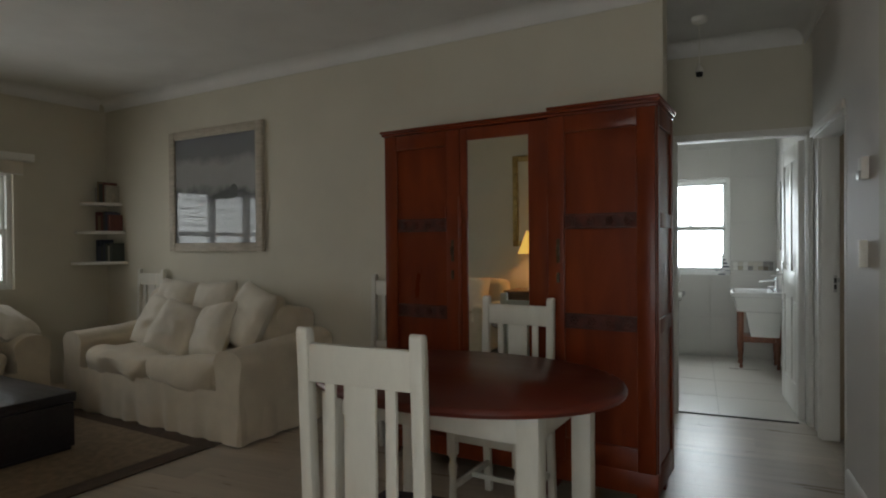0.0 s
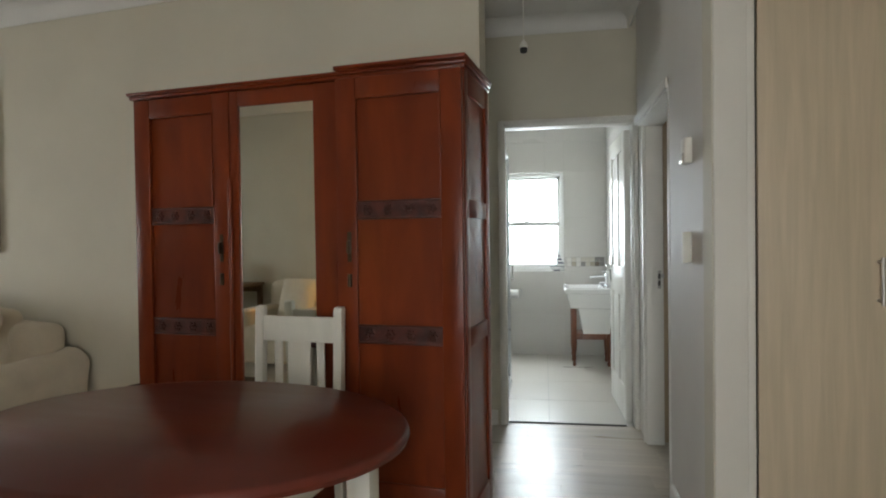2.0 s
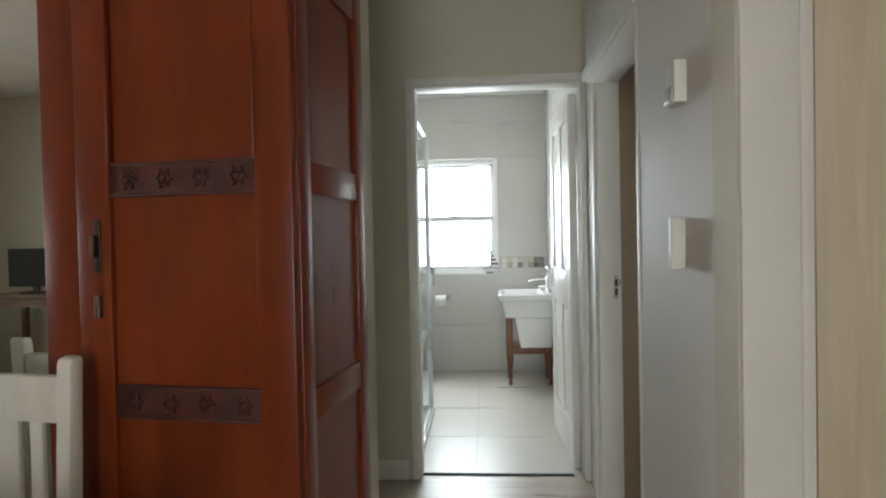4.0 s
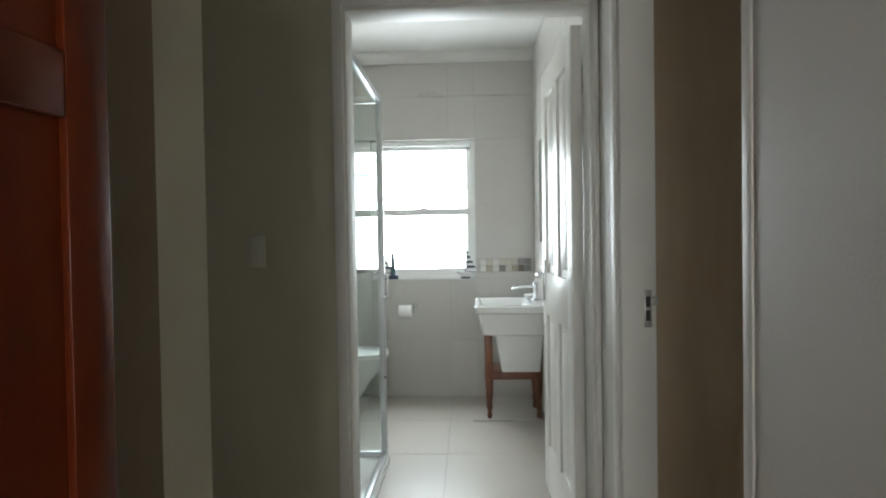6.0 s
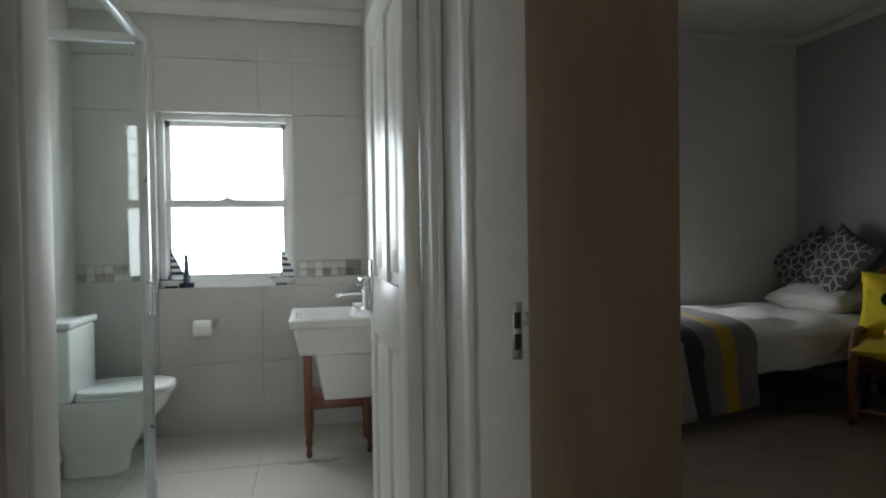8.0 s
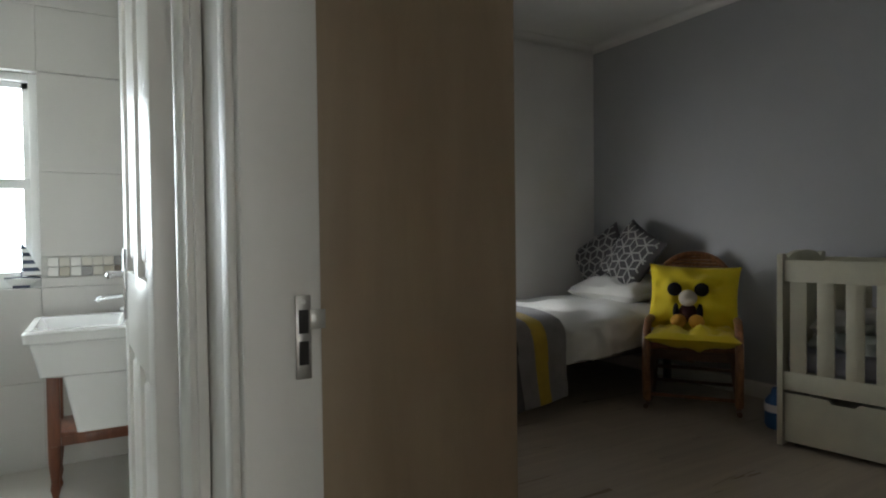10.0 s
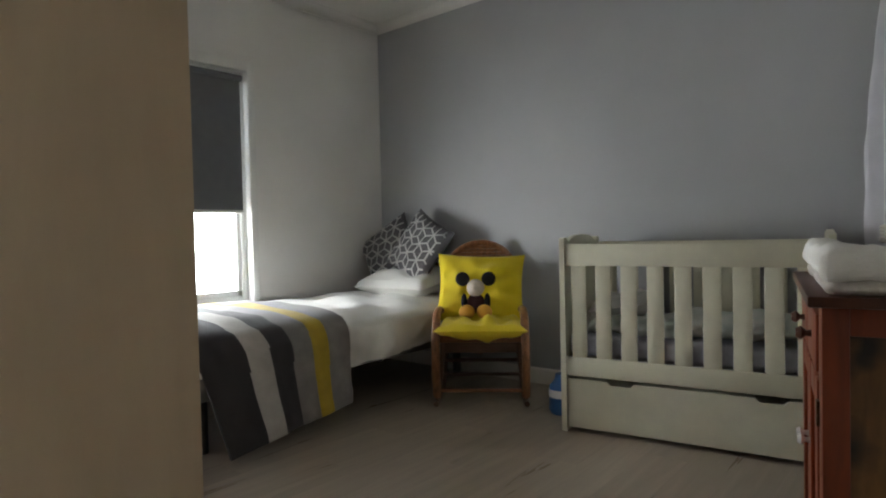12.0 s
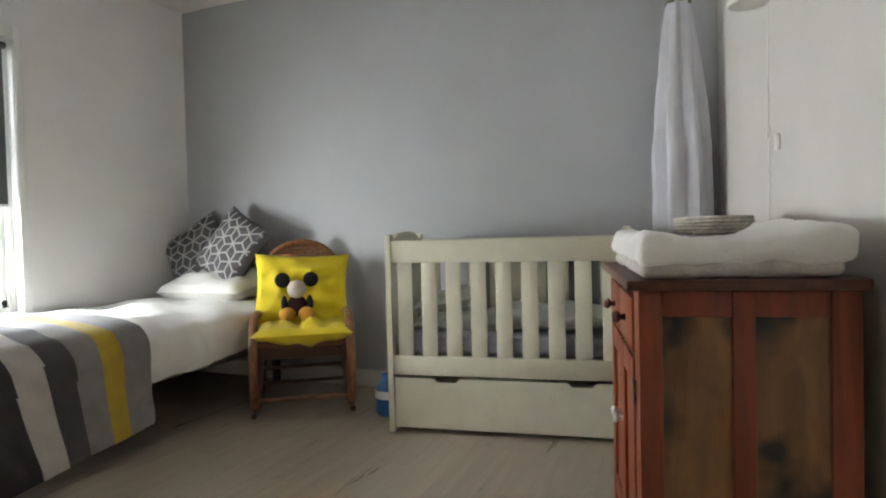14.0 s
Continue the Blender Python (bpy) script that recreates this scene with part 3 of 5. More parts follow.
wardrobe_door(0.012, 0.52, -0.002, 0.475)
wardrobe_door(1.046, W - 0.004, -0.028, 1.10)
mid = part("door", join(box(0.525, 0.566, -0.002, 0.026, 0.21, HT - 0.02, 0.003), box(0.930, 1.042, -0.002, 0.026, 0.21, HT - 0.02, 0.003),
                        box(0.566, 0.930, -0.001, 0.025, 1.868, HT - 0.02, 0.003), box(0.566, 0.930, -0.001, 0.025, 0.21, 0.36, 0.003)), MAHOG, wr)
part("mirror", box(0.564, 0.932, 0.008, 0.014, 0.355, 1.873), MIRROR, mid, "tall plain mirror glass")
for x in (0.524, 1.048):
    part("pilaster", lathe(x, -0.004, [(0.008, 0.3), (0.01, 0.34), (0.007, 0.4), (0.012, 0.9), (0.007, 1.0), (0.012, 1.5), (0.008, 1.56)], 10), MAHOG, wr)

# ---- lounge: table and chairs ----
def ellipse(rx, ry, n=56):
    return [(rx * math.cos(2 * math.pi * k / n), ry * math.sin(2 * math.pi * k / n)) for k in range(n)]


tb = thing("dining_table", pose(-1.07, 1.695, 0, 0, 0, -7.5) @ Matrix.Diagonal((0.977, 0.92, 0.982, 1)), "oval mahogany-topped dining table with white painted legs", "table")
top = bmesh.new()
rings = []
for rx, z in ((-0.03, 0.764), (-0.005, 0.768), (0.0, 0.781), (-0.004, 0.793), (-0.014, 0.80)):
    rings.append([top.verts.new((x, y, z)) for x, y in ellipse(0.66 + rx, 0.525 + rx)])
for a, b in zip(rings, rings[1:]):
    for k in range(56):
        top.faces.new((a[k], a[(k + 1) % 56], b[(k + 1) % 56], b[k]))
top.faces.new(rings[0][::-1])
top.faces.new(rings[-1])
part("tabletop", top, TABLE, tb, "polished dark red mahogany oval top")
for x in (-0.42, 0.42):
    for y in (-0.30, 0.30):
        part("leg", join(box(x - 0.04, x + 0.04, y - 0.04, y + 0.04, 0.0, 0.764, 0.006)), WHITE, tb)
for y in (-0.30, 0.30):
    part("apron", box(-0.38, 0.38, y - 0.012, y + 0.012, 0.655, 0.763, 0.003), WHITE, tb)
for x in (-0.42, 0.42):
    part("apron", box(x - 0.012, x + 0.012, -0.26, 0.26, 0.655, 0.763, 0.003), WHITE, tb)
SEATFAB = material("dark_plum_seat_fabric", (0.045, 0.032, 0.045), 0.85, scale=14, vary=0.25, bump=0.4, fine=200)


def dining_chair():
    """Seat facing +y, the back at y = 0."""
    t = thing("dining_chair", pose(0, 0, 0), "white painted slat-back dining chair with a dark padded seat", "chair", "white dining chairs")
    for x in (-0.186, 0.186):
        part("back_post", join(prism([(-0.05, 0.0), (-0.015, 0.0), (0.02, 0.45), (-0.005, 1.06), (-0.01, 1.075), (-0.035, 1.08), (-0.042, 1.07), (-0.018, 0.45)], x - 0.019, x + 0.019, "x", 0.004)), WHITE, t)
    part("top_rail", box(-0.167, 0.167, -0.033, -0.008, 0.93, 1.035, 0.004), WHITE, t)
    part("bottom_rail", box(-0.167, 0.167, -0.022, 0.004, 0.54, 0.60, 0.004), WHITE, t)
    part("splat", box(-0.052, 0.052, -0.026, -0.012, 0.60, 0.931, 0.003), WHITE, t)
    for x in (-0.1, 0.1):
        part("slat", box(x - 0.017, x + 0.017, -0.026, -0.012, 0.60, 0.931, 0.003), WHITE, t)
    part("seat_frame", join(box(-0.2, 0.2, 0.37, 0.40, 0.40, 0.46, 0.004), box(-0.2, 0.2, -0.01, 0.02, 0.40, 0.46, 0.004),
                            box(-0.2, -0.17, 0.02, 0.37, 0.40, 0.46, 0.004), box(0.17, 0.2, 0.02, 0.37, 0.40, 0.46, 0.004)), WHITE, t)
    part("seat", moved(cushion(0.38, 0.39, 0.07, 12, 0.3), pose(0, 0.195, 0.47)), SEATFAB, t, "dark plum padded seat")
    for x in (-0.175, 0.175):
        part("leg", join(lathe(x, 0.38, [(0.014, 0.0), (0.018, 0.03), (0.013, 0.06), (0.02, 0.12), (0.016, 0.2), (0.022, 0.27), (0.014, 0.30), (0.02, 0.32), (0.02, 0.33)], 14),
                         box(x - 0.022, x + 0.022, 0.358, 0.402, 0.325, 0.46, 0.003)), WHITE, t)
        part("stretcher", box(x - 0.01, x + 0.01, 0.0, 0.37, 0.15, 0.18, 0.003), WHITE, t)
    part("stretcher", box(-0.185, 0.185, 0.18, 0.20, 0.155, 0.178, 0.003), WHITE, t)
    return t


ch = dining_chair()
ch.matrix_basis = pose(-1.02, 0.86, 0, 0, 0, -3) @ Matrix.Diagonal((0.95, 1, 1, 1))
copy_thing(ch, pose(-1.045, 2.41, 0, 0, 0, 172) @ Matrix.Diagonal((1.0, 0.96, 0.952, 1)))
copy_thing(ch, ML @ pose(-1.83, -0.18, 0, 0, 0, 180))
copy_thing(ch, ML @ pose(-4.62, -0.20, 0, 0, 0, 180))

# ---- lounge: sofas ----
def soft_box(x0, x1, y0, y1, z0, z1, r=0.06, amp=0.006, seed=0, cuts=7):
    bm = box(x0, x1, y0, y1, z0, z1, r, 4)
    bmesh.ops.subdivide_edges(bm, edges=[e for e in bm.edges if e.calc_length() > 0.12], cuts=cuts, use_grid_fill=True)
    for v in bm.verts:
        p = v.co * 5 + Vector((seed * 3.1, seed, 0))
        v.co += Vector((noise.noise(p), noise.noise(p + Vector((9, 0, 0))), noise.noise(p + Vector((0, 9, 0))))) * amp * 2
        v.co += v.co.normalized() * amp * 0.8 * noise.noise(p * 2.6)
    return bm


def skirt(points, z0, z1, depth=0.02, step=0.02):
    """A gathered cloth skirt hanging along a line of points."""
    bm = bmesh.new()
    prev, s = None, 0.0
    for a, b in zip(points, points[1:]):
        a, b = Vector(a), Vector(b)
        n = max(2, int((b - a).length / step))
        out = Vector(((b - a).y, -(b - a).x)).normalized()
        for k in range(n + 1):
            p = a + (b - a) * k / n
            s += (b - a).length / n
            row = []
            for j in range(6):
                f = j / 5
                w = depth * (1 - f) * (0.6 * math.sin(s * 26 + 2 * noise.noise(Vector((s * 3, 0, 2)))) + 1.3 * noise.noise(Vector((s * 9, f, 4)))) + 0.012 * (1 - f)
                row.append(bm.verts.new((p.x + out.x * w, p.y + out.y * w, z0 + (z1 - z0) * f)))
            if prev:
                for j in range(5):
                    bm.faces.new((prev[j], row[j], row[j + 1], prev[j + 1]))
            prev = row
    return bm


def arm(x0, x1, y0, y1, seed):
    """A rolled slipcovered arm."""
    xm, w = (x0 + x1) / 2, x1 - x0
    outline = [(y0, 0.0)]
    prof = [(x0 + 0.01, 0.05), (x0 + 0.01, 0.40)] + [(xm - (w / 2 + 0.015) * math.cos(a), 0.50 + 0.12 * math.sin(a) ** 0.8) for a in (radians(10 * k) for k in range(1, 18))] + [(x1 - 0.01, 0.40), (x1 - 0.01, 0.05)]
    bm = bmesh.new()
    rows, n = [], 24
    for k in range(n + 1):
        f = k / n
        y = y0 + (y1 - y0) * f
        puff = 1 - 0.06 * max(0, 1 - f * 12)
        rise = 0.05 * f * f
        row = []
        for a, z in prof:
            q = Vector((a * 5 + seed, y * 5, z * 5))
            row.append(bm.verts.new((xm + (a - xm) * puff + 0.014 * noise.noise(q) + 0.006 * noise.noise(q * 2.9), y, z * (0.985 + 0.015 * puff) + rise * (z > 0.38) + 0.008 * noise.noise(q + Vector((4, 4, 4))))))
        rows.append(row)
    for a, b in zip(rows, rows[1:]):
        for j in range(len(prof) - 1):
            bm.faces.new((a[j], a[j + 1], b[j + 1], b[j]))
    bm.faces.new(rows[0])
    bm.faces.new(rows[-1][::-1])
    bmesh.ops.recalc_face_normals(bm, faces=bm.faces[:])
    return bm


def sofa(place, w, label, pillows):
    """Back at y = 0, front at y = -0.92, centred on x."""
    t = thing("sofa", place, label, "sofa", "slipcovered sofas")
    h = w / 2
    part("base", soft_box(-h + 0.04, h - 0.04, -0.88, -0.05, 0.05, 0.33, 0.03, 0.003, 1), SLIP, t)
    part("arm", arm(-h, -h + 0.26, -0.90, -0.04, 1), SLIP, t)
    part("arm", arm(h - 0.26, h, -0.90, -0.04, 7), SLIP, t)
    part("backrest", soft_box(-h + 0.14, h - 0.14, -0.30, -0.02, 0.1, 0.83, 0.09, 0.012, 3), SLIP, t)
    cw = (w - 0.54) / 2
    for k in (-1, 1):
        part("seat_cushion", moved(soft_box(-cw / 2 + 0.005, cw / 2 - 0.005, -0.36, 0.32, -0.10, 0.10, 0.085, 0.022, k + 4), pose(k * cw / 2, -0.56, 0.41, 2, 0, 0)), SLIP, t, "plump cream seat cushion")
        part("back_cushion", moved(soft_box(-cw / 2 + 0.02, cw / 2 - 0.02, -0.1, 0.1, -0.24, 0.24, 0.09, 0.018, k + 9), pose(k * cw / 2, -0.30, 0.70, -14, 0, 0)), SLIP, t, "soft cream back cushion")
    part("skirt", skirt([(-h + 0.02, -0.06), (-h + 0.02, -0.905), (h - 0.02, -0.905), (h - 0.02, -0.06)], 0.01, 0.34), SLIP, t, "gathered cloth skirt")
    for x, y, z, sx, tilt, roll, yaw in pillows:
        p = solid("throw_pillow", cushion(sx, sx, 0.2, 18, 0.42, 0.006, x * 3, 0.04), PALECLOTH, "plump ivory throw pillow leaning on the sofa", "pillow",
                  place @ pose(x, y, z, 90 + tilt, roll, yaw), "sofa pillows")
    return t


sofa(ML @ pose(-3.46, -0.14, 0), 2.1, "cream linen slipcovered two-seat sofa against the wall",
     [(-0.34, -0.50, 0.68, 0.42, -26, 12, 10), (0.0, -0.60, 0.665, 0.42, -30, 14, 14), (0.34, -0.54, 0.67, 0.42, -28, -10, -6), (0.58, -0.42, 0.76, 0.48, -22, 12, -18),
      (-0.36, -0.36, 0.80, 0.44, -16, 4, 4), (0.12, -0.36, 0.80, 0.44, -16, -5, 0)])
sofa(ML @ pose(-5.36, -2.15, 0, 0, 0, 90), 2.0, "cream linen slipcovered sofa under the window",
     [(0.42, -0.42, 0.74, 0.46, -20, 6, 4), (0.78, -0.62, 0.70, 0.40, -60, 0, 30)])

# ---- lounge: trunk, rug, shelves, picture ----
BLACKWOOD = material("black_stained_wood", (0.016, 0.015, 0.018), 0.36, scale=8, vary=0.3, bump=0.25, grain=(0.6, 5, 5), fine=50, second=(0.03, 0.028, 0.034))
tk = thing("trunk_table", ML @ pose(-3.32, -1.57, 0.012), "low black painted wooden trunk used as coffee table", "coffee table")
part("body", box(-1.15, -0.01, -0.72, -0.01, 0.02, 0.30, 0.008), BLACKWOOD, tk)
part("lid", box(-1.16, 0.0, -0.73, 0.0, 0.303, 0.365, 0.008), BLACKWOOD, tk, "worn black lid")
for x in (-1.1, -0.08):
    part("foot", box(x, x + 0.06, -0.70, -0.03, 0.0, 0.02), BLACKWOOD, tk)
RUG_EDGE = material("dark_brown_rug_border", (0.085, 0.055, 0.035), 0.95, scale=20, vary=0.15, bump=0.7, fine=300)
RUG_MID = material("tan_sisal_rug", (0.25, 0.185, 0.115), 0.95, scale=20, vary=0.15, bump=0.8, fine=300)
rug = thing("rug", ML @ pose(-2.60, -1.03, 0.0), "flat tan sisal rug with a dark brown border", "rug")
part("field", box(-2.75, -0.14, -2.2, -0.14, 0.0005, 0.009), RUG_MID, rug)
for a in (box(-2.9, 0.0, -0.14, 0.0, 0.0005, 0.011, 0.003), box(-2.9, 0.0, -2.34, -2.2, 0.0005, 0.011, 0.003), box(-0.14, 0.0, -2.2, -0.14, 0.0005, 0.011, 0.003), box(-2.9, -2.75, -2.2, -0.14, 0.0005, 0.011, 0.003)):
    part("border", a, RUG_EDGE, rug, "dark brown woven border")

BOOKS = [material("book_cover", c, 0.6, scale=20, vary=0.1, bump=0.1) for c in ((0.16, 0.05, 0.04), (0.05, 0.06, 0.10), (0.42, 0.38, 0.31), (0.06, 0.07, 0.06), (0.28, 0.2, 0.12), (0.36, 0.34, 0.32))]
PAPER = material("book_paper", (0.6, 0.56, 0.48), 0.9, scale=40, vary=0.1)
rnd = random.Random(8)
for z, r, zh in ((1.12, 0.36, 0.0), (1.42, 0.32, 0.0), (1.70, 0.27, 0.0)):
    outline = [(0, 0), (0, -r)] + [(r * math.sin(a), -r * math.cos(a)) for a in (radians(9 * k) for k in range(1, 10))] + [(r, 0)]
    solid("corner_shelf", prism(outline, 0, 0.028, "z", 0.003), TRIM, "white quarter-round corner shelf holding books", "shelf", ML @ pose(-5.417, -0.133, z), "corner shelves")
    x = 0.03
    while x < r - 0.07:
        w, hh, dd = rnd.uniform(0.022, 0.045), rnd.uniform(0.15, 0.215), 0.13
        c = rnd.choice(BOOKS)
        bk = thing("book", ML @ pose(-5.417 + x, -0.137 - dd, z + 0.0285), "upright hardback book on a corner shelf", "book", "shelf books")
        part("cover", join(box(0, 0.003, 0, dd, 0, hh), box(w - 0.003, w, 0, dd, 0, hh), box(0.003, w - 0.003, 0, 0.003, 0, hh)), c, bk)
        part("pages", box(0.0032, w - 0.0032, 0.004, dd - 0.004, 0.003, hh - 0.004), PAPER, bk)
        x += w + 0.003
SHELL = material("pale_ornament_glaze", (0.5, 0.43, 0.34), 0.4, scale=12, vary=0.2, bump=0.1)
for x, y, z in ((0.24, -0.08, 1.1485), (0.2, -0.09, 1.4485), (0.2, -0.06, 1.7285)):
    solid("ornament", lathe(0, 0, [(0.025, 0), (0.036, 0.02), (0.04, 0.05), (0.026, 0.09), (0.014, 0.11), (0.018, 0.12)], 14), SHELL, "small pale ceramic ornament on a shelf", "ornament", ML @ pose(-5.417 + x, -0.137 + y, z))

# framed print
FRAMEWOOD = material("limed_wood_frame", (0.50, 0.44, 0.35), 0.55, scale=8, vary=0.12, bump=0.2, grain=(1, 1, 6), fine=60)
pic = thing("framed_picture", ML @ pose(-3.755, -0.132, 1.79), "large seascape print under glass in a pale wood frame", "picture")
pw, ph, pf = 0.605, 0.545, 0.075
for a in (box(-pw, -pw + pf, -0.035, 0, -ph, ph, 0.005), box(pw - pf, pw, -0.035, 0, -ph, ph, 0.005), box(-pw + pf, pw - pf, -0.034, 0, ph - pf, ph, 0.005), box(-pw + pf, pw - pf, -0.034, 0, -ph, -ph + pf, 0.005)):
    part("frame", a, FRAMEWOOD, pic)
PRINT = bpy.data.materials.new("seascape_print")
PRINT.use_nodes = True
nt = PRINT.node_tree
tc = nt.nodes.new("ShaderNodeTexCoord")
sep = nt.nodes.new("ShaderNodeSeparateXYZ")
nt.links.new(tc.outputs["Object"], sep.inputs[0])
nz = nt.nodes.new("ShaderNodeTexNoise")
nz.inputs["Scale"].default_value, nz.inputs["Detail"].default_value = 3.0, 6
nt.links.new(tc.outputs["Object"], nz.inputs["Vector"])
ad = nt.nodes.new("ShaderNodeMath")
ad.operation = "MULTIPLY_ADD"
ad.inputs[1].default_value = 0.35
nt.links.new(nz.outputs[0], ad.inputs[0])
nt.links.new(sep.outputs["Z"], ad.inputs[2])
cr = nt.nodes.new("ShaderNodeValToRGB")
mr = nt.nodes.new("ShaderNodeMapRange")
mr.inputs[1].default_value, mr.inputs[2].default_value = -0.30, 0.65
nt.links.new(ad.outputs[0], mr.inputs[0])
nt.links.new(mr.outputs[0], cr.inputs[0])
el = cr.color_ramp.elements
el[0].position, el[0].color = 0.0, (0.20, 0.21, 0.22, 1)
el[1].position, el[1].color = 1.0, (0.16, 0.17, 0.19, 1)
for pos, c in ((0.38, (0.16, 0.17, 0.18, 1)), (0.47, (0.05, 0.055, 0.055, 1)), (0.53, (0.24, 0.24, 0.23, 1)), (0.72, (0.30, 0.30, 0.29, 1)), (0.82, (0.15, 0.155, 0.165, 1))):
    e = el.new(pos)
    e.color = c
nt.links.new(cr.outputs[0], nt.nodes["Principled BSDF"].inputs["Base Color"])
nt.nodes["Principled BSDF"].inputs["Roughness"].default_value = 0.6
nt.nodes["Principled BSDF"].inputs["Coat Weight"].default_value = 1.0
nt.nodes["Principled BSDF"].inputs["Coat Roughness"].default_value = 0.02
part("print", box(-pw + pf, pw - pf, -0.018, -0.004, -ph + pf, ph - pf), PRINT, pic, "grey seascape with a dark headland under glass")
part("rock", moved(join(ball(0, 0, 0, 0.14, 0.0012, 0.035, 12), ball(0.09, 0, 0.045, 0.05, 0.0012, 0.05, 12), ball(-0.09, 0, -0.01, 0.1, 0.0012, 0.02, 12)), pose(0.16, -0.0185, -0.06)), BOOKS[3], pic, "dark headland in the print")

bl = thing("roller_blind", ML @ pose(-5.415, -2.04, 1.99, 0, 0, 90), "cream roller blind rolled up in its pelmet", "blind")
part("pelmet", box(-1.2, 1.2, -0.09, 0, 0.08, 0.15, 0.006), TRIM, bl)
part("cloth", box(-1.12, 1.12, -0.05, -0.045, -0.03, 0.08), PALECLOTH, bl)
part("bottom_bar", box(-1.12, 1.12, -0.055, -0.04, -0.045, -0.03, 0.003), TRIM, bl)

# ---- lounge: the side seen in the mirror ----
GOLD = material("gilt_frame", (0.45, 0.32, 0.12), 0.4, metal=0.6, scale=20, vary=0.2, bump=0.3)
SHADE = glow("lit_lampshade", (1.0, 0.58, 0.12), 1.6)
gm = thing("gilt_mirror", ML @ pose(-2.0, -4.598, 1.8), "gilt-framed wall mirror above the side table", "mirror")
for a in (box(-0.34, -0.27, 0, 0.03, -0.55, 0.55, 0.008), box(0.27, 0.34, 0, 0.03, -0.55, 0.55, 0.008), box(-0.27, 0.27, 0, 0.029, 0.48, 0.55, 0.008), box(-0.27, 0.27, 0, 0.029, -0.55, -0.48, 0.008)):
    part("frame", a, GOLD, gm)
part("glass", box(-0.27, 0.27, 0.004, 0.012, -0.48, 0.48), WALL, gm, "pale picture surface")


def plain_table(name, place, w, d, h, mat, label):
    t = thing(name, place, label, "table")
    part("top", box(-w / 2, w / 2, -d / 2, d / 2, h - 0.03, h, 0.005), mat, t)
    for x in (-1, 1):
        for y in (-1, 1):
            part("leg", box(x * (w / 2 - 0.04) - 0.025, x * (w / 2 - 0.04) + 0.025, y * (d / 2 - 0.04) - 0.025, y * (d / 2 - 0.04) + 0.025, 0, h - 0.03, 0.004), mat, t)
    part("apron", join(box(-w / 2 + 0.06, w / 2 - 0.06, -d / 2 + 0.03, -d / 2 + 0.05, h - 0.11, h - 0.031), box(-w / 2 + 0.06, w / 2 - 0.06, d / 2 - 0.05, d / 2 - 0.03, h - 0.11, h - 0.031)), mat, t)
    return t


OAK = material("brown_oak", (0.22, 0.13, 0.07), 0.45, scale=6, vary=0.2, bump=0.1, grain=(0.5, 5, 5), fine=60)
plain_table("side_table", ML @ pose(-1.95, -4.32, 0), 0.6, 0.45, 0.75, OAK, "small brown wooden side table with a lamp")
lamp = thing("table_lamp", ML @ pose(-1.95, -4.3, 0.751), "lit table lamp with a yellow cone shade", "lamp")
part("base", lathe(0, 0, [(0.08, 0), (0.08, 0.02), (0.03, 0.05), (0.05, 0.15), (0.045, 0.25), (0.015, 0.34), (0.012, 0.42)], 20), CERAMIC, lamp)
part("shade", lathe(0, 0, [(0.188, 0.42), (0.19, 0.42), (0.09, 0.68), (0.088, 0.68), (0.186, 0.424)], 28, False), SHADE, lamp, "glowing yellow cone shade")
bulb = new("table_lamp_light", bpy.data.lights.new("table_lamp_light", "POINT"))
bulb.data.energy, bulb.data.color, bulb.data.shadow_soft_size = 9, (1.0, 0.66, 0.3), 0.05
bulb.matrix_world = ML @ pose(-1.95, -4.3, 1.30)
plain_table("console_table", ML @ pose(-4.0, -4.3, 0), 1.3, 0.5, 0.82, OAK, "brown wooden console table with a television")
tv = thing("television", ML @ pose(-4.25, -4.3, 0.821), "small black flat television on the console table", "television")
part("screen", box(-0.3, 0.3, -0.02, 0.02, 0.06, 0.42, 0.006), DARK, tv)
part("stand", join(box(-0.12, 0.12, -0.08, 0.08, 0, 0.012, 0.003), box(-0.03, 0.03, -0.015, 0.015, 0.012, 0.07)), DARK, tv)
# flat box standing in for a white object on the table
solid("white_box", join(box(-0.13, 0.13, -0.012, 0.012, 0, 0.26, 0.002)), WHITE, "small flat white box on the console table", "canvas", ML @ pose(-3.7, -4.25, 0.821))
ar = thing("armchair", ML @ pose(-2.75, -4.15, 0, 0, 0, 180), "cream armchair with a palm print pillow", "armchair")
part("base", soft_box(-0.4, 0.4, -0.42, 0.36, 0.05, 0.44, 0.05, 0.004, 2), SLIP, ar)
part("backrest", soft_box(-0.4, 0.4, 0.18, 0.40, 0.3, 0.86, 0.08, 0.008, 5), SLIP, ar)
for x in (-0.4, 0.26):
    part("arm", soft_box(x, x + 0.14, -0.42, 0.3, 0.05, 0.6, 0.05, 0.004, 6), SLIP, ar)
solid("palm_pillow", cushion(0.42, 0.42, 0.16, 14, 0.42), PALECLOTH, "ivory pillow with a green palm print on the armchair", "pillow", ML @ pose(-2.72, -4.22, 0.68, 68, 0, 180))

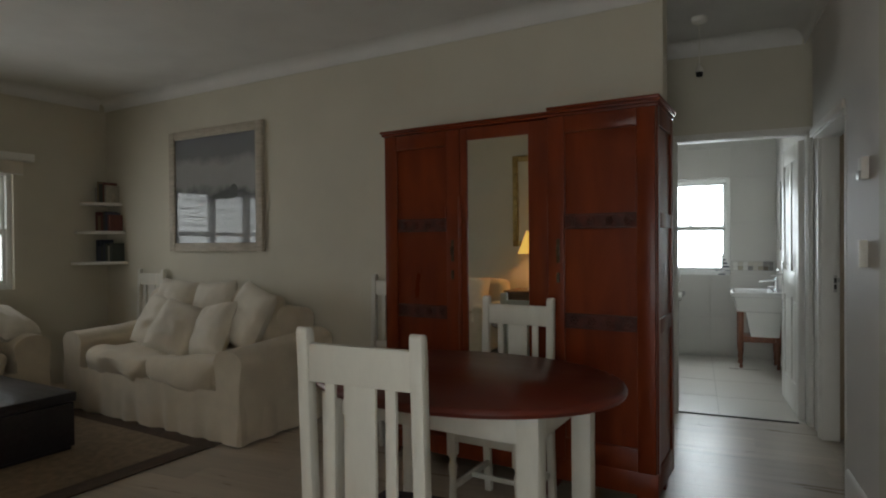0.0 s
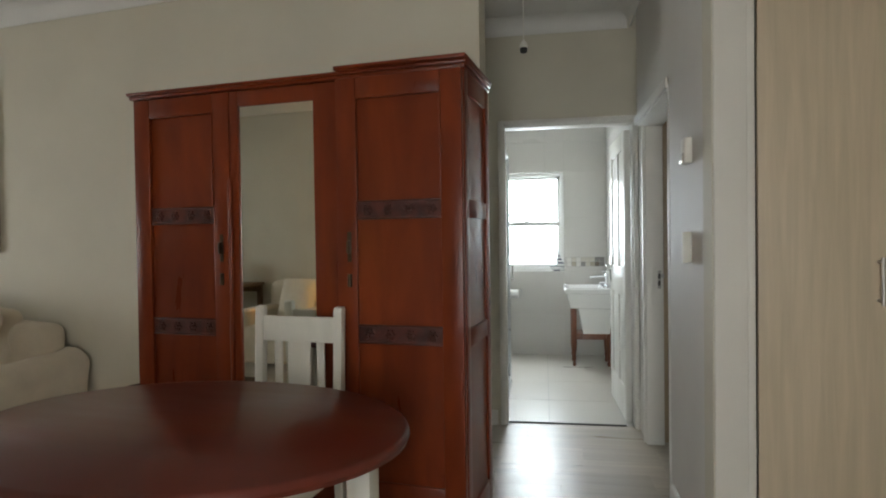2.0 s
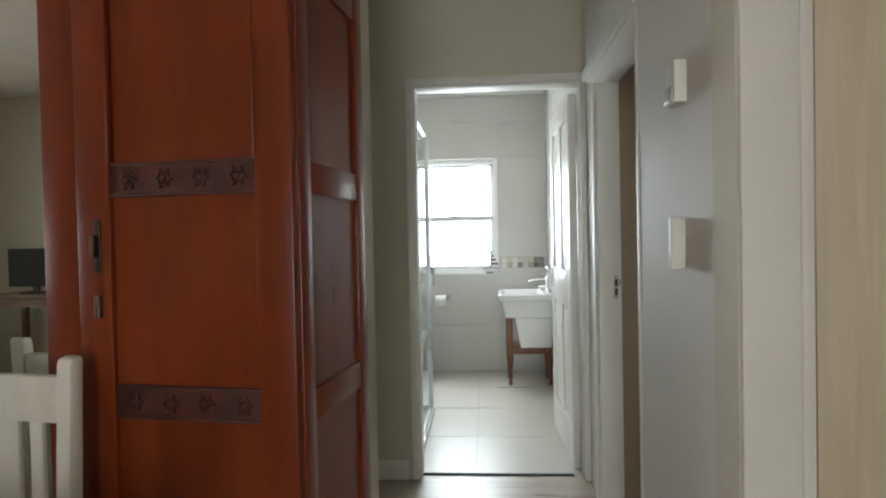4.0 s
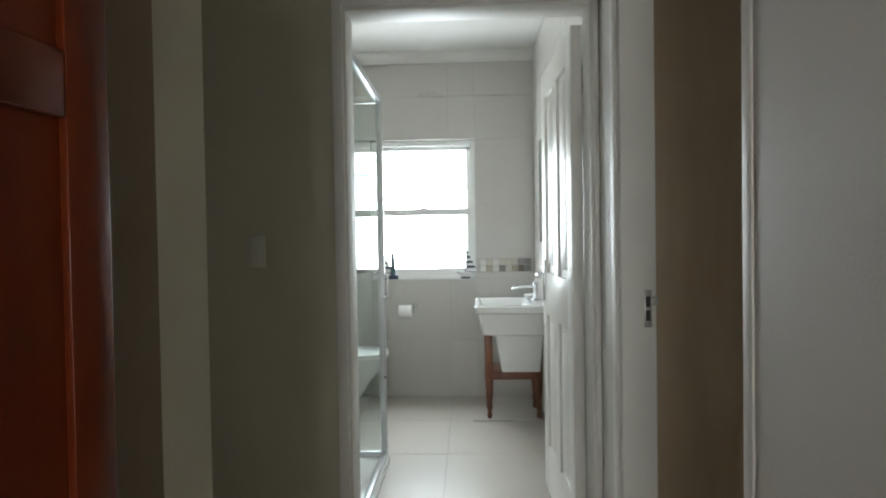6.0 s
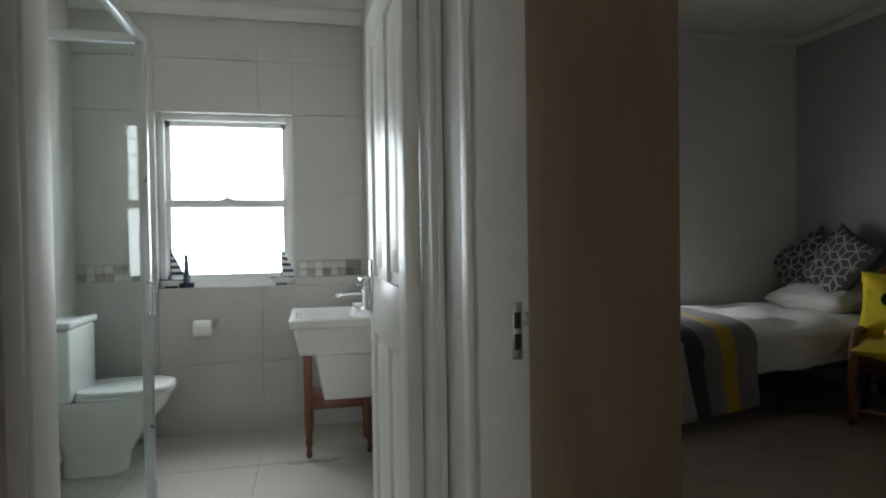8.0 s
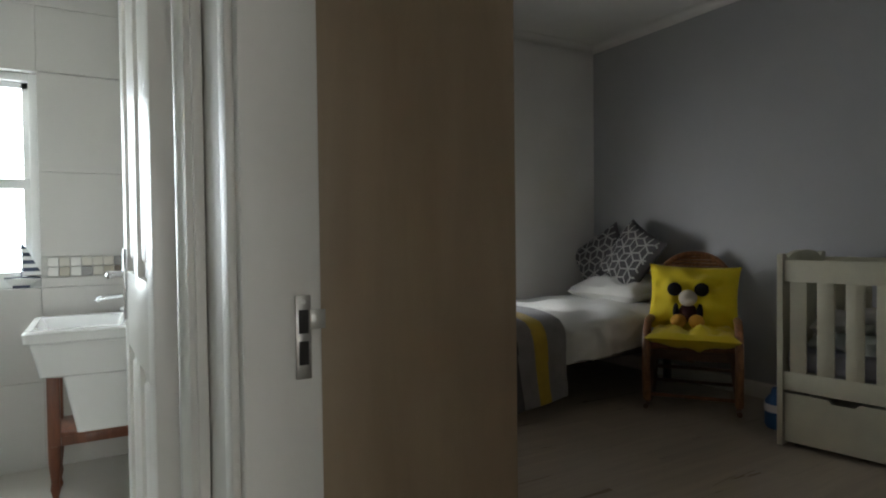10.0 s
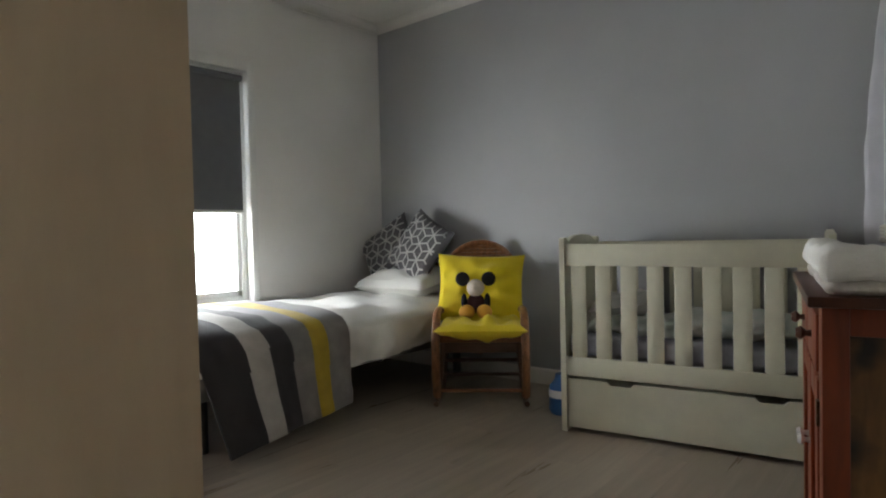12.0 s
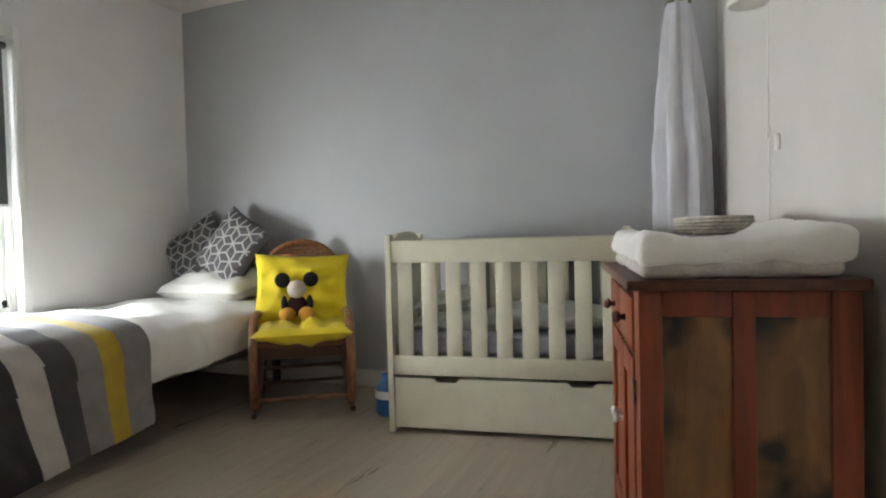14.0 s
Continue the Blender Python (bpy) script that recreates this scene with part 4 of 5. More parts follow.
# ---- hall ----
sw = thing("wall_switch", pose(0.4985, 2.705, 1.24), "ivory plastic wall switch with a raised cover", "switch")
part("plate", box(-0.009, 0.0, -0.045, 0.045, -0.06, 0.06, 0.003), PLASTIC, sw)
part("cover", box(-0.034, -0.009, -0.047, -0.024, -0.062, 0.062, 0.004), PLASTIC, sw)
part("button", moved(cyl(0, 0, 0, 0.006, 0.008, n=14), pose(-0.009, 0.015, 0.0, 0, -90)), STEEL, sw)
al = thing("alarm_panel", pose(0.4985, 2.67, 1.62), "small ivory plastic control box on the wall", "control box")
part("box", box(-0.03, 0.0, -0.035, 0.035, -0.05, 0.05, 0.004), PLASTIC, al)
part("cover", box(-0.036, -0.03, -0.03, 0.03, -0.048, -0.01, 0.002), STEEL, al)
s2 = thing("light_switch", pose(-0.667, 4.2985, 1.20), "ivory plastic double light switch", "switch")
part("plate", box(-0.037, 0.037, -0.008, 0, -0.058, 0.058, 0.003), PLASTIC, s2)
for z in (-0.025, 0.025):
    part("rocker", box(-0.016, 0.016, -0.013, -0.008, z - 0.018, z + 0.018, 0.002), PLASTIC, s2)
pd = thing("pendant_lamp_holder", pose(-0.18, 3.75, 0), "bare pendant lamp holder hanging on a short white cord", "lamp holder")
part("ceiling_rose", lathe(0, 0, [(0.02, H_LOUNGE - 0.045), (0.045, H_LOUNGE - 0.03), (0.05, H_LOUNGE)], 20), PLASTIC, pd)
part("cord", cyl(0, 0, 2.43, H_LOUNGE - 0.04, 0.003, n=8), PLASTIC, pd)
part("cap", lathe(0, 0, [(0.022, 2.405), (0.024, 2.42), (0.014, 2.44), (0.006, 2.45)], 16), PLASTIC, pd)
part("socket", lathe(0, 0, [(0.012, 2.375), (0.02, 2.38), (0.022, 2.404)], 16), DARK, pd, "black lamp socket")

# ---- bathroom ----
def by_piece(bm, index):
    for f in bm.faces:
        f.material_index = index
    return bm


# shower enclosure
SHGLASS = glass("shower_glass", (0.90, 0.95, 0.94))
ALU = material("satin_aluminium", (0.62, 0.64, 0.66), 0.3, metal=0.7, scale=10, vary=0.04, bump=0.02)
sh = thing("shower_enclosure", pose(0, 0, 0), "glass corner shower enclosure with satin aluminium rails", "shower")
part("tray", box(-1.115, -0.36, 4.45, 5.45, 0.0, 0.05, 0.01), CERAMIC, sh, "low white shower tray")
g = part("glass_panel", box(-0.392, -0.386, 4.47, 5.42, 0.06, 1.98), SHGLASS, sh, "clear glass door")
g.visible_shadow = False
g = part("glass_panel", box(-1.11, -0.40, 5.427, 5.433, 0.06, 1.98), SHGLASS, sh, "clear glass return panel")
g.visible_shadow = False
for b in (box(-0.405, -0.373, 4.45, 5.415, 1.97, 2.005, 0.004), box(-0.405, -0.373, 4.45, 5.415, 0.05, 0.08, 0.004), box(-1.115, -0.405, 5.415, 5.447, 1.97, 2.005, 0.004),
          box(-1.115, -0.405, 5.415, 5.447, 0.05, 0.08, 0.004)):
    part("rail", b, ALU, sh)
part("corner_post", box(-0.408, -0.370, 5.413, 5.449, 0.05, 2.006, 0.005), ALU, sh)
part("door_post", box(-0.402, -0.376, 4.45, 4.475, 0.08, 1.97, 0.003), ALU, sh)
part("handle", join(tube([(-0.37, 5.36, 0.93), (-0.345, 5.36, 0.93), (-0.345, 5.36, 1.05), (-0.37, 5.36, 1.05)], 0.007)), CHROME, sh, "chrome pull handle")

# toilet
def pan_ring(z, x0, x1, w, n=28):
    pts = []
    for k in range(n):
        a = 2 * math.pi * k / n
        c, s = math.cos(a), math.sin(a)
        pts.append(((x0 + x1) / 2 + (x1 - x0) / 2 * math.copysign(abs(c) ** (0.75 if c > 0 else 0.35), c), w / 2 * math.copysign(abs(s) ** 0.75, s), z))
    return pts


def lofted(rings):
    bm = bmesh.new()
    vs = [[bm.verts.new(p) for p in r] for r in rings]
    n = len(vs[0])
    for a, b in zip(vs, vs[1:]):
        for k in range(n):
            bm.faces.new((a[k], a[(k + 1) % n], b[(k + 1) % n], b[k]))
    bm.faces.new(vs[0][::-1])
    bm.faces.new(vs[-1])
    return bm


to = thing("toilet", pose(-1.115, 6.40, 0), "white ceramic toilet with closed seat and cistern", "toilet")
part("pan", lofted([pan_ring(0.0, 0.078, 0.390, 0.22), pan_ring(0.1, 0.078, 0.406, 0.22), pan_ring(0.24, 0.047, 0.499, 0.27), pan_ring(0.34, 0.016, 0.593, 0.34), pan_ring(0.40, 0.016, 0.616, 0.36)]), CERAMIC, to)
part("seat", lofted([pan_ring(0.402, 0.148, 0.616, 0.36), pan_ring(0.408, 0.144, 0.624, 0.37), pan_ring(0.42, 0.144, 0.624, 0.37), pan_ring(0.424, 0.148, 0.616, 0.36)]), CERAMIC, to)
part("lid", lofted([pan_ring(0.426, 0.156, 0.620, 0.365), pan_ring(0.432, 0.156, 0.624, 0.37), pan_ring(0.444, 0.156, 0.620, 0.36), pan_ring(0.45, 0.164, 0.601, 0.33)]), CERAMIC, to)
part("cistern", box(0.003, 0.175, -0.19, 0.19, 0.40, 0.77, 0.02, 3), CERAMIC, to)
part("cistern_lid", box(0.001, 0.185, -0.2, 0.2, 0.772, 0.81, 0.012, 3), CERAMIC, to)
part("button", cyl(0.09, 0, 0.81, 0.818, 0.022, n=20, bevel=0.002), CHROME, to)

# washbasin on its stand
STANDWOOD = material("red_brown_turned_wood", (0.20, 0.062, 0.025), 0.36, scale=6, vary=0.2, bump=0.08, grain=(5, 5, 0.6), fine=60, coat=0.3)
def rect_ring(x0, x1, y0, y1, z):
    return [(x0, y0, z), (x1, y0, z), (x1, y1, z), (x0, y1, z)]


ba = thing("washbasin", pose(0, 0.2, -0.062), "white ceramic trough washbasin with a deep tapered bowl", "basin")
shell = lofted([rect_ring(0.30, 0.555, 6.0, 6.36, 0.395), rect_ring(0.255, 0.575, 5.97, 6.39, 0.64), rect_ring(0.175, 0.585, 5.95, 6.42, 0.65), rect_ring(0.145, 0.592, 5.925, 6.445, 0.79),
                rect_ring(0.125, 0.596, 5.91, 6.46, 0.80), rect_ring(0.122, 0.597, 5.905, 6.465, 0.84), rect_ring(0.13, 0.596, 5.915, 6.455, 0.85), rect_ring(0.155, 0.50, 5.945, 6.425, 0.85),
                rect_ring(0.17, 0.49, 5.96, 6.41, 0.835), rect_ring(0.23, 0.45, 6.02, 6.35, 0.72)])
bmesh.ops.bevel(shell, geom=[e for e in shell.edges if abs(e.verts[0].co.z - e.verts[1].co.z) > 0.006], offset=0.018, segments=3, profile=0.5, affect="EDGES")
part("bowl", shell, CERAMIC, ba)
part("drain", cyl(0.34, 6.185, 0.7205, 0.724, 0.025), CHROME, ba)
st = thing("washstand", pose(0, 0.2, 0) @ Matrix.Diagonal((1, 1, 0.90, 1)), "red-brown wooden washstand with turned legs", "washstand")
for x in (0.215, 0.55):
    for y in (6.08, 6.33):
        part("leg", join(lathe(x, y, [(0.012, 0.0), (0.018, 0.02), (0.012, 0.05), (0.02, 0.09), (0.016, 0.12), (0.024, 0.2), (0.026, 0.30)], 16), box(x - 0.024, x + 0.024, y - 0.024, y + 0.024, 0.30, 0.648, 0.004)), STANDWOOD, st)
part("shelf", box(0.20, 0.565, 6.06, 6.35, 0.34, 0.362, 0.004), STANDWOOD, st)
for y in (6.068, 6.32):
    part("rail", box(0.24, 0.525, y, y + 0.022, 0.295, 0.34, 0.003), STANDWOOD, st)
tp = thing("basin_tap", pose(0.545, 6.385, 0.7885), "chrome basin mixer tap with cross handles", "tap")
part("body", lathe(0, 0, [(0.026, 0), (0.026, 0.01), (0.018, 0.02), (0.018, 0.10), (0.022, 0.115), (0.012, 0.13)], 18), CHROME, tp)
part("spout", tube([(0, 0, 0.10), (-0.05, 0, 0.105), (-0.12, 0, 0.10), (-0.15, 0, 0.095), (-0.158, 0, 0.082)], 0.011), CHROME, tp)
part("lever", join(tube([(0, 0, 0.13), (0, 0, 0.16)], 0.007), tube([(-0.05, 0, 0.15), (0.04, 0, 0.162)], 0.006), tube([(0, -0.035, 0.156), (0, 0.035, 0.156)], 0.006)), CHROME, tp)
solid("soap_dish", lathe(0, 0, [(0.03, 0), (0.045, 0.008), (0.055, 0.025), (0.05, 0.03), (0.03, 0.034), (0.0, 0.036)], 18), CERAMIC, "white soap dish on the basin rim", "soap dish", pose(0.535, 6.56, 0.789))
bm_ = thing("bathroom_mirror", pose(0.598, 6.15, 1.55), "frameless bathroom mirror above the basin", "mirror")
part("glass", box(-0.012, -0.004, -0.3, 0.3, -0.35, 0.35, 0.002), MIRROR, bm_)
part("backing", box(-0.004, 0, -0.28, 0.28, -0.33, 0.33), DARK, bm_)

rh = thing("toilet_roll_holder", pose(-0.405, 6.853, 0.675), "white toilet paper roll on a wall holder", "toilet roll")
roll = material("toilet_paper", (0.82, 0.81, 0.79), 0.95, scale=20, vary=0.04, bump=0.3)
part("roll", moved(lathe(0, 0, [(0.048, -0.05), (0.05, -0.048), (0.05, 0.048), (0.048, 0.05)], 22), pose(0, -0.075, 0) @ pose(0, 0, 0, 0, 90, 0)), roll, rh)
part("bracket", join(tube([(0.07, 0, 0.03), (0.07, -0.075, 0.03), (0.07, -0.075, 0.0), (-0.04, -0.075, 0.0)], 0.005), cyl(0.07, -0.004, 0.01, 0.05, 0.014)), CHROME, rh)

# ornaments on the sill
SAIL = material("striped_sail_cloth", (0.8, 0.8, 0.78), 0.8, scale=20, vary=0.03)
NAVY = material("navy_paint", (0.03, 0.045, 0.09), 0.5, scale=14, vary=0.15)
LBLUE = material("weathered_blue_paint", (0.10, 0.16, 0.21), 0.6, scale=14, vary=0.3)


def sail_boat(x, y, s=1.0):
    t = thing("model_sailboat", pose(x, y, 0.9175) @ Matrix.Diagonal((s, s, s, 1)), "small model sailing boat with navy striped sails", "model boat", "boats on the sill")
    part("hull", lofted([[(-0.045, 0, 0.012), (0, -0.012, 0.012), (0.05, 0, 0.012), (0, 0.012, 0.012)], [(-0.075, 0, 0.05), (0, -0.026, 0.045), (0.085, 0, 0.052), (0, 0.026, 0.045)]]), SAIL, t)
    part("deck", box(-0.07, 0.08, -0.012, 0.012, 0.046, 0.053, 0.002), NAVY, t)
    part("base", box(-0.035, 0.035, -0.02, 0.02, 0, 0.012, 0.002), NAVY, t)
    part("mast", cyl(0.0, 0, 0.05, 0.245, 0.003, n=8), NAVY, t)
    for k in range(9):
        z0, z1 = 0.062 + k * 0.019, 0.062 + (k + 1) * 0.019
        w0, w1 = 0.085 * (1 - (z0 - 0.062) / 0.175), 0.085 * (1 - (z1 - 0.062) / 0.175)
        part("sail_stripe", prism([(0.004, z0), (0.004 + w0, z0), (0.004 + max(w1, 0.002), z1), (0.004, z1)], -0.002, 0.002, "y"), NAVY if k % 2 else SAIL, t)
    return t


sail_boat(0.06, 6.885)
sail_boat(-0.60, 6.885)
lh = thing("model_lighthouse", pose(-0.51, 6.885, 0.9175), "small weathered blue model lighthouse on the sill", "model lighthouse")
part("base", box(-0.04, 0.04, -0.022, 0.022, 0, 0.03, 0.003), NAVY, lh)
part("tower", lathe(0, 0, [(0.021, 0.03), (0.017, 0.10), (0.014, 0.15)], 14), LBLUE, lh)
part("gallery", lathe(0, 0, [(0.022, 0.15), (0.022, 0.158)], 14), NAVY, lh)
part("lantern", lathe(0, 0, [(0.012, 0.158), (0.012, 0.185), (0.017, 0.19), (0.003, 0.21), (0.002, 0.24)], 12), LBLUE, lh)
part("vane", box(-0.022, 0.022, -0.002, 0.002, 0.218, 0.223), NAVY, lh)

# ---- bedroom: bed ----
SHEET = material("white_cotton_duvet", (0.74, 0.73, 0.69), 0.9, scale=5, vary=0.04, bump=0.35, fine=180, sheen=0.3)
bed = thing("bed", pose(0, 0, 0), "single bed with a rumpled white duvet along the wall", "bed")
BEDBASE = material("grey_bed_base_cloth", (0.22, 0.21, 0.20), 0.9, scale=12, vary=0.1, bump=0.3)
part("base", box(2.1, 4.33, 6.32, 7.27, 0.26, 0.40, 0.02), BEDBASE, bed)
part("mattress", box(2.1, 4.33, 6.2, 7.27, 0.402, 0.56, 0.04, 3), SHEET, bed)
for x in (2.2, 4.22):
    for y in (6.32, 7.17):
        part("leg", cyl(x, y + 0.05, 0, 0.26, 0.03, n=14), DARK, bed)
part("headboard", box(4.332, 4.362, 6.22, 7.27, 0.15, 0.84, 0.012), OAK, bed, "low brown wooden headboard")


def draped(x0, x1, y_edge, y_back, top, low0, low1, nx=60, seed=0.0, amp=0.012, shear=0.0, flare=0.0):
    """Cloth lying from y_back to y_edge at the height top, hanging over that edge to low0 (at x0) .. low1 (at x1)."""
    bm = bmesh.new()
    rows = []
    for i in range(nx + 1):
        f = i / nx
        x = x0 + (x1 - x0) * f
        low = low0 + (low1 - low0) * f
        row = []
        for j in range(31):
            g = j / 30
            if g < 0.5:
                u = g / 0.5
                y, z = y_back + (y_edge + 0.06 - y_back) * u, top + 0.018 * math.sin(u * 3.1) - 0.03 * max(0, u - 0.85) / 0.15
            else:
                u = (g - 0.5) / 0.5
                a = min(1.0, u * 4)
                y = y_edge + 0.06 - 0.06 * math.sin(a * math.pi / 2) - 0.02 * u
                z = top - 0.03 + (low - top + 0.03) * (u ** 1.15)
            p = Vector((x * 4.5 + seed, y * 4.5, z * 4.5))
            k = amp * (0.35 + 0.9 * g)
            y += k * (noise.noise(p) + 0.5 * noise.noise(p * 2.7)) * (1 if g >= 0.5 else 0.2)
            z += amp * noise.noise(p + Vector((7, 3, 1))) * (1.1 if g < 0.5 else 0.25)
            swing = max(0.0, (g - 0.45) / 0.55)
            y -= flare * (1 - f) ** 2 * swing
            row.append(bm.verts.new((x + shear * (1 - f) * swing, y, z)))
        rows.append(row)
    for a, b in zip(rows, rows[1:]):
        for j in range(30):
            bm.faces.new((a[j], a[j + 1], b[j + 1], b[j]))
    bmesh.ops.recalc_face_normals(bm, faces=bm.faces[:])
    bmesh.ops.solidify(bm, geom=bm.faces[:], thickness=0.012)
    return bm


part("duvet", draped(2.25, 4.31, 6.14, 7.26, 0.61, 0.28, 0.40, 90, 1.0, 0.04), SHEET, bed, "rumpled white duvet hanging over the side")
BL = [material(n, c, 0.95, scale=14, vary=0.08, bump=0.5, fine=220, sheen=0.2) for n, c in (("charcoal_wool", (0.045, 0.042, 0.047)), ("white_wool", (0.52, 0.5, 0.47)), ("dark_grey_wool", (0.07, 0.068, 0.075)), ("light_grey_wool", (0.25, 0.24, 0.235)), ("mustard_wool", (0.46, 0.32, 0.03)), ("mid_grey_wool", (0.24, 0.23, 0.225)))]
bk = draped(1.98, 2.92, 6.075, 7.24, 0.645, 0.06, 0.14, 94, 4.0, 0.014, 0.17, 0.05)
for f in bk.faces:
    c = f.calc_center_median()
    hang = min(1.0, max(0.0, (0.63 - c.z) / 0.55))
    x = c.x - 0.17 * hang * (2.92 - c.x) / 0.94
    f.material_index = sum(x > e for e in (2.25, 2.385, 2.515, 2.65, 2.76))
solid("blanket", bk, BL, "charcoal, white, grey and mustard striped wool blanket over the bed", "blanket")
solid("pillow", cushion(0.5, 0.72, 0.2, 22, 0.4, 0.012, 3, 0.03), SHEET, "soft white pillow at the head of the bed", "pillow", pose(4.08, 6.72, 0.71, 0, -8, 0))

# patterned cushions
CUSHGREY = material("grey_cushion_cloth", (0.11, 0.105, 0.11), 0.92, scale=10, vary=0.08, bump=0.4, fine=220)
TAPE = material("white_embroidery", (0.66, 0.65, 0.62), 0.9, scale=16, vary=0.05, bump=0.3, fine=200)


def lattice_cushion(place, seed):
    w, h, cn = 0.51, 0.15, 0.08
    t = thing("patterned_cushion", place, "grey square cushion with a white geometric lattice pattern", "cushion", "patterned cushions")
    part("cover", cushion(w, w, h, 22, 0.42, 0.004, seed, cn), CUSHGREY, t)

    def onto(a, b):
        u, v = 2 * a / w, 2 * b / w
        if max(abs(u), abs(v)) > 0.97:
            return None
        e = (1 - abs(u) ** 2.6) * (1 - abs(v) ** 2.6)
        z = 0.5 * h * e ** 0.42 + 0.016 * e * noise.noise(Vector((u * 3 + seed * 7, v * 3 + 5, seed)))
        return Vector((u * (1 - cn * (1 - v * v)) * w / 2, v * (1 - cn * (1 - u * u)) * w / 2, z + 0.002))
    bm = bmesh.new()
    r = 0.08
    segs = set()
    for i in range(-6, 7):
        for j in range(-6, 7):
            cx, cy = r * math.sqrt(3) * (i + 0.5 * (j % 2)), r * 1.5 * j
            corner = [(cx + r * math.sin(k * math.pi / 3), cy + r * math.cos(k * math.pi / 3)) for k in range(6)]
            for k in range(6):
                segs.add(tuple(sorted([tuple(round(c, 4) for c in corner[k]), tuple(round(c, 4) for c in corner[(k + 1) % 6])])))
            for k in (0, 2, 4):
                segs.add(tuple(sorted([(round(cx, 4), round(cy, 4)), tuple(round(c, 4) for c in corner[k])])))
    for (ax, ay), (bx, by) in sorted(segs):
        d = Vector((bx - ax, by - ay)).normalized() * 0.0066
        prev = None
        for k in range(6):
            f = k / 5
            px, py = ax + (bx - ax) * f, ay + (by - ay) * f
            p, q = onto(px - d.y, py + d.x), onto(px + d.y, py - d.x)
            if p is None or q is None:
                prev = None
                continue
            cur = (bm.verts.new(p), bm.verts.new(q))
            if prev:
                bm.faces.new((prev[0], prev[1], cur[1], cur[0]))
            prev = cur
    bmesh.ops.solidify(bm, geom=bm.faces[:], thickness=0.0015)
    part("lattice", bm, TAPE, t, "white embroidered lattice")
    return t


def facing(x, y, z, spin, lean=18, yaw=0):
    """A flat thing stood up with its face to -x, spun in its own plane."""
    return pose(x, y, z, 0, 0, yaw) @ pose(0, 0, 0, 0, -90 + lean, 0) @ pose(0, 0, 0, 0, 0, spin)


lattice_cushion(facing(4.20, 7.04, 0.93, 36, 22, 6), 2)
lattice_cushion(facing(4.10, 6.62, 0.965, 64, 24, -4), 5)

# ---- bedroom: roller blind ----
# charcoal cloth, its colour lifted to stand in for daylight shining through
BLIND = material("backlit_charcoal_blind_cloth", (0.14, 0.145, 0.155), 0.9, scale=12, vary=0.05, bump=0.3, fine=240)
rb = thing("bedroom_blind", pose(2.585, 7.335, 0), "charcoal roller blind half drawn over the window", "blind")
part("cloth", box(-0.51, 0.465, -0.003, 0.003, 1.265, 2.19), BLIND, rb)
part("tube", moved(cyl(0, 0, -0.51, 0.48, 0.022, n=16), pose(0, 0.0, 2.195, 0, 90, 0)), BLIND, rb)
part("bottom_bar", box(-0.51, 0.465, -0.008, 0.008, 1.245, 1.268, 0.003), PVC, rb)
part("bead_chain", tube([(0.485, -0.01, 2.19), (0.487, -0.012, 1.7), (0.485, -0.01, 1.15)], 0.002, 6), PVC, rb)
structure("sill_bedroom", box(2.05, 3.09, 7.285, 7.36, 0.605, 0.622, 0.003), PVC, "white painted window sill", "sill")
structure("architrave_bedroom", join(box(3.09, 3.14, 7.288, 7.299, 0.6, 2.31, 0.003), box(1.99, 3.09, 7.288, 7.299, 2.24, 2.31, 0.003)), PVC, "white painted window surround", "trim")

# ---- bedroom: rattan rocker ----
CANE = material("honey_cane", (0.27, 0.115, 0.045), 0.45, scale=14, vary=0.25, bump=0.15, grain=(4, 4, 1), fine=80)
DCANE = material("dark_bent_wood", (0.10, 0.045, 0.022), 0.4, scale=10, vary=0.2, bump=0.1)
YELLOW = material("bright_yellow_cotton", (0.80, 0.62, 0.010), 0.85, scale=6, vary=0.05, bump=0.3, fine=200, sheen=0.2)
MR = pose(3.61, 5.683, 0, 0, 0, -54.3)      # front between the front feet, depth along +y
rk = thing("rocking_chair", MR, "honey rattan rocking chair with bent arms and a round back", "rocking chair")
for x in (-0.27, 0.27):
    rock = [(x, -0.06 + 0.8 * k / 14, 0.02 + 0.045 * ((k - 6.5) / 7.5) ** 2 - 0.003) for k in range(15)]
    part("rocker", tube(rock, 0.017, 10), DCANE, rk)
    loop = [(x, 0.02, 0.08)] + [(x, 0.02 - 0.05 * math.sin(a), 0.08 + 0.42 * a / math.pi) for a in (0.3 * k for k in range(1, 10))] + [(x, 0.06, 0.535), (x, 0.14, 0.57), (x, 0.30, 0.57), (x, 0.44, 0.55), (x * 0.96, 0.55, 0.52)]
    part("arm", tube(loop, 0.026, 12), CANE, rk)
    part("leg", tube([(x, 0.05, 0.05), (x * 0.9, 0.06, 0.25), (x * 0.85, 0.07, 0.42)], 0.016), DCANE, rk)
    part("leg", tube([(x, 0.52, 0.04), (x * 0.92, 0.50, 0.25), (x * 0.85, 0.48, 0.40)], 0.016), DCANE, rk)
for y, z in ((0.03, 0.11), (0.50, 0.10), (0.30, 0.24)):
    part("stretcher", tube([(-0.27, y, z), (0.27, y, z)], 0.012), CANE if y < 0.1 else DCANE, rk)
part("seat_frame", join(tube([(-0.25, 0.06, 0.42), (0.25, 0.06, 0.42)], 0.024), tube([(-0.25, 0.06, 0.42), (-0.23, 0.52, 0.39)], 0.02), tube([(0.25, 0.06, 0.42), (0.23, 0.52, 0.39)], 0.02), tube([(-0.23, 0.52, 0.39), (0.23, 0.52, 0.39)], 0.02)), CANE, rk)
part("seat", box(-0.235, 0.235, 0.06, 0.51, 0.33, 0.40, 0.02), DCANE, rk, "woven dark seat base")


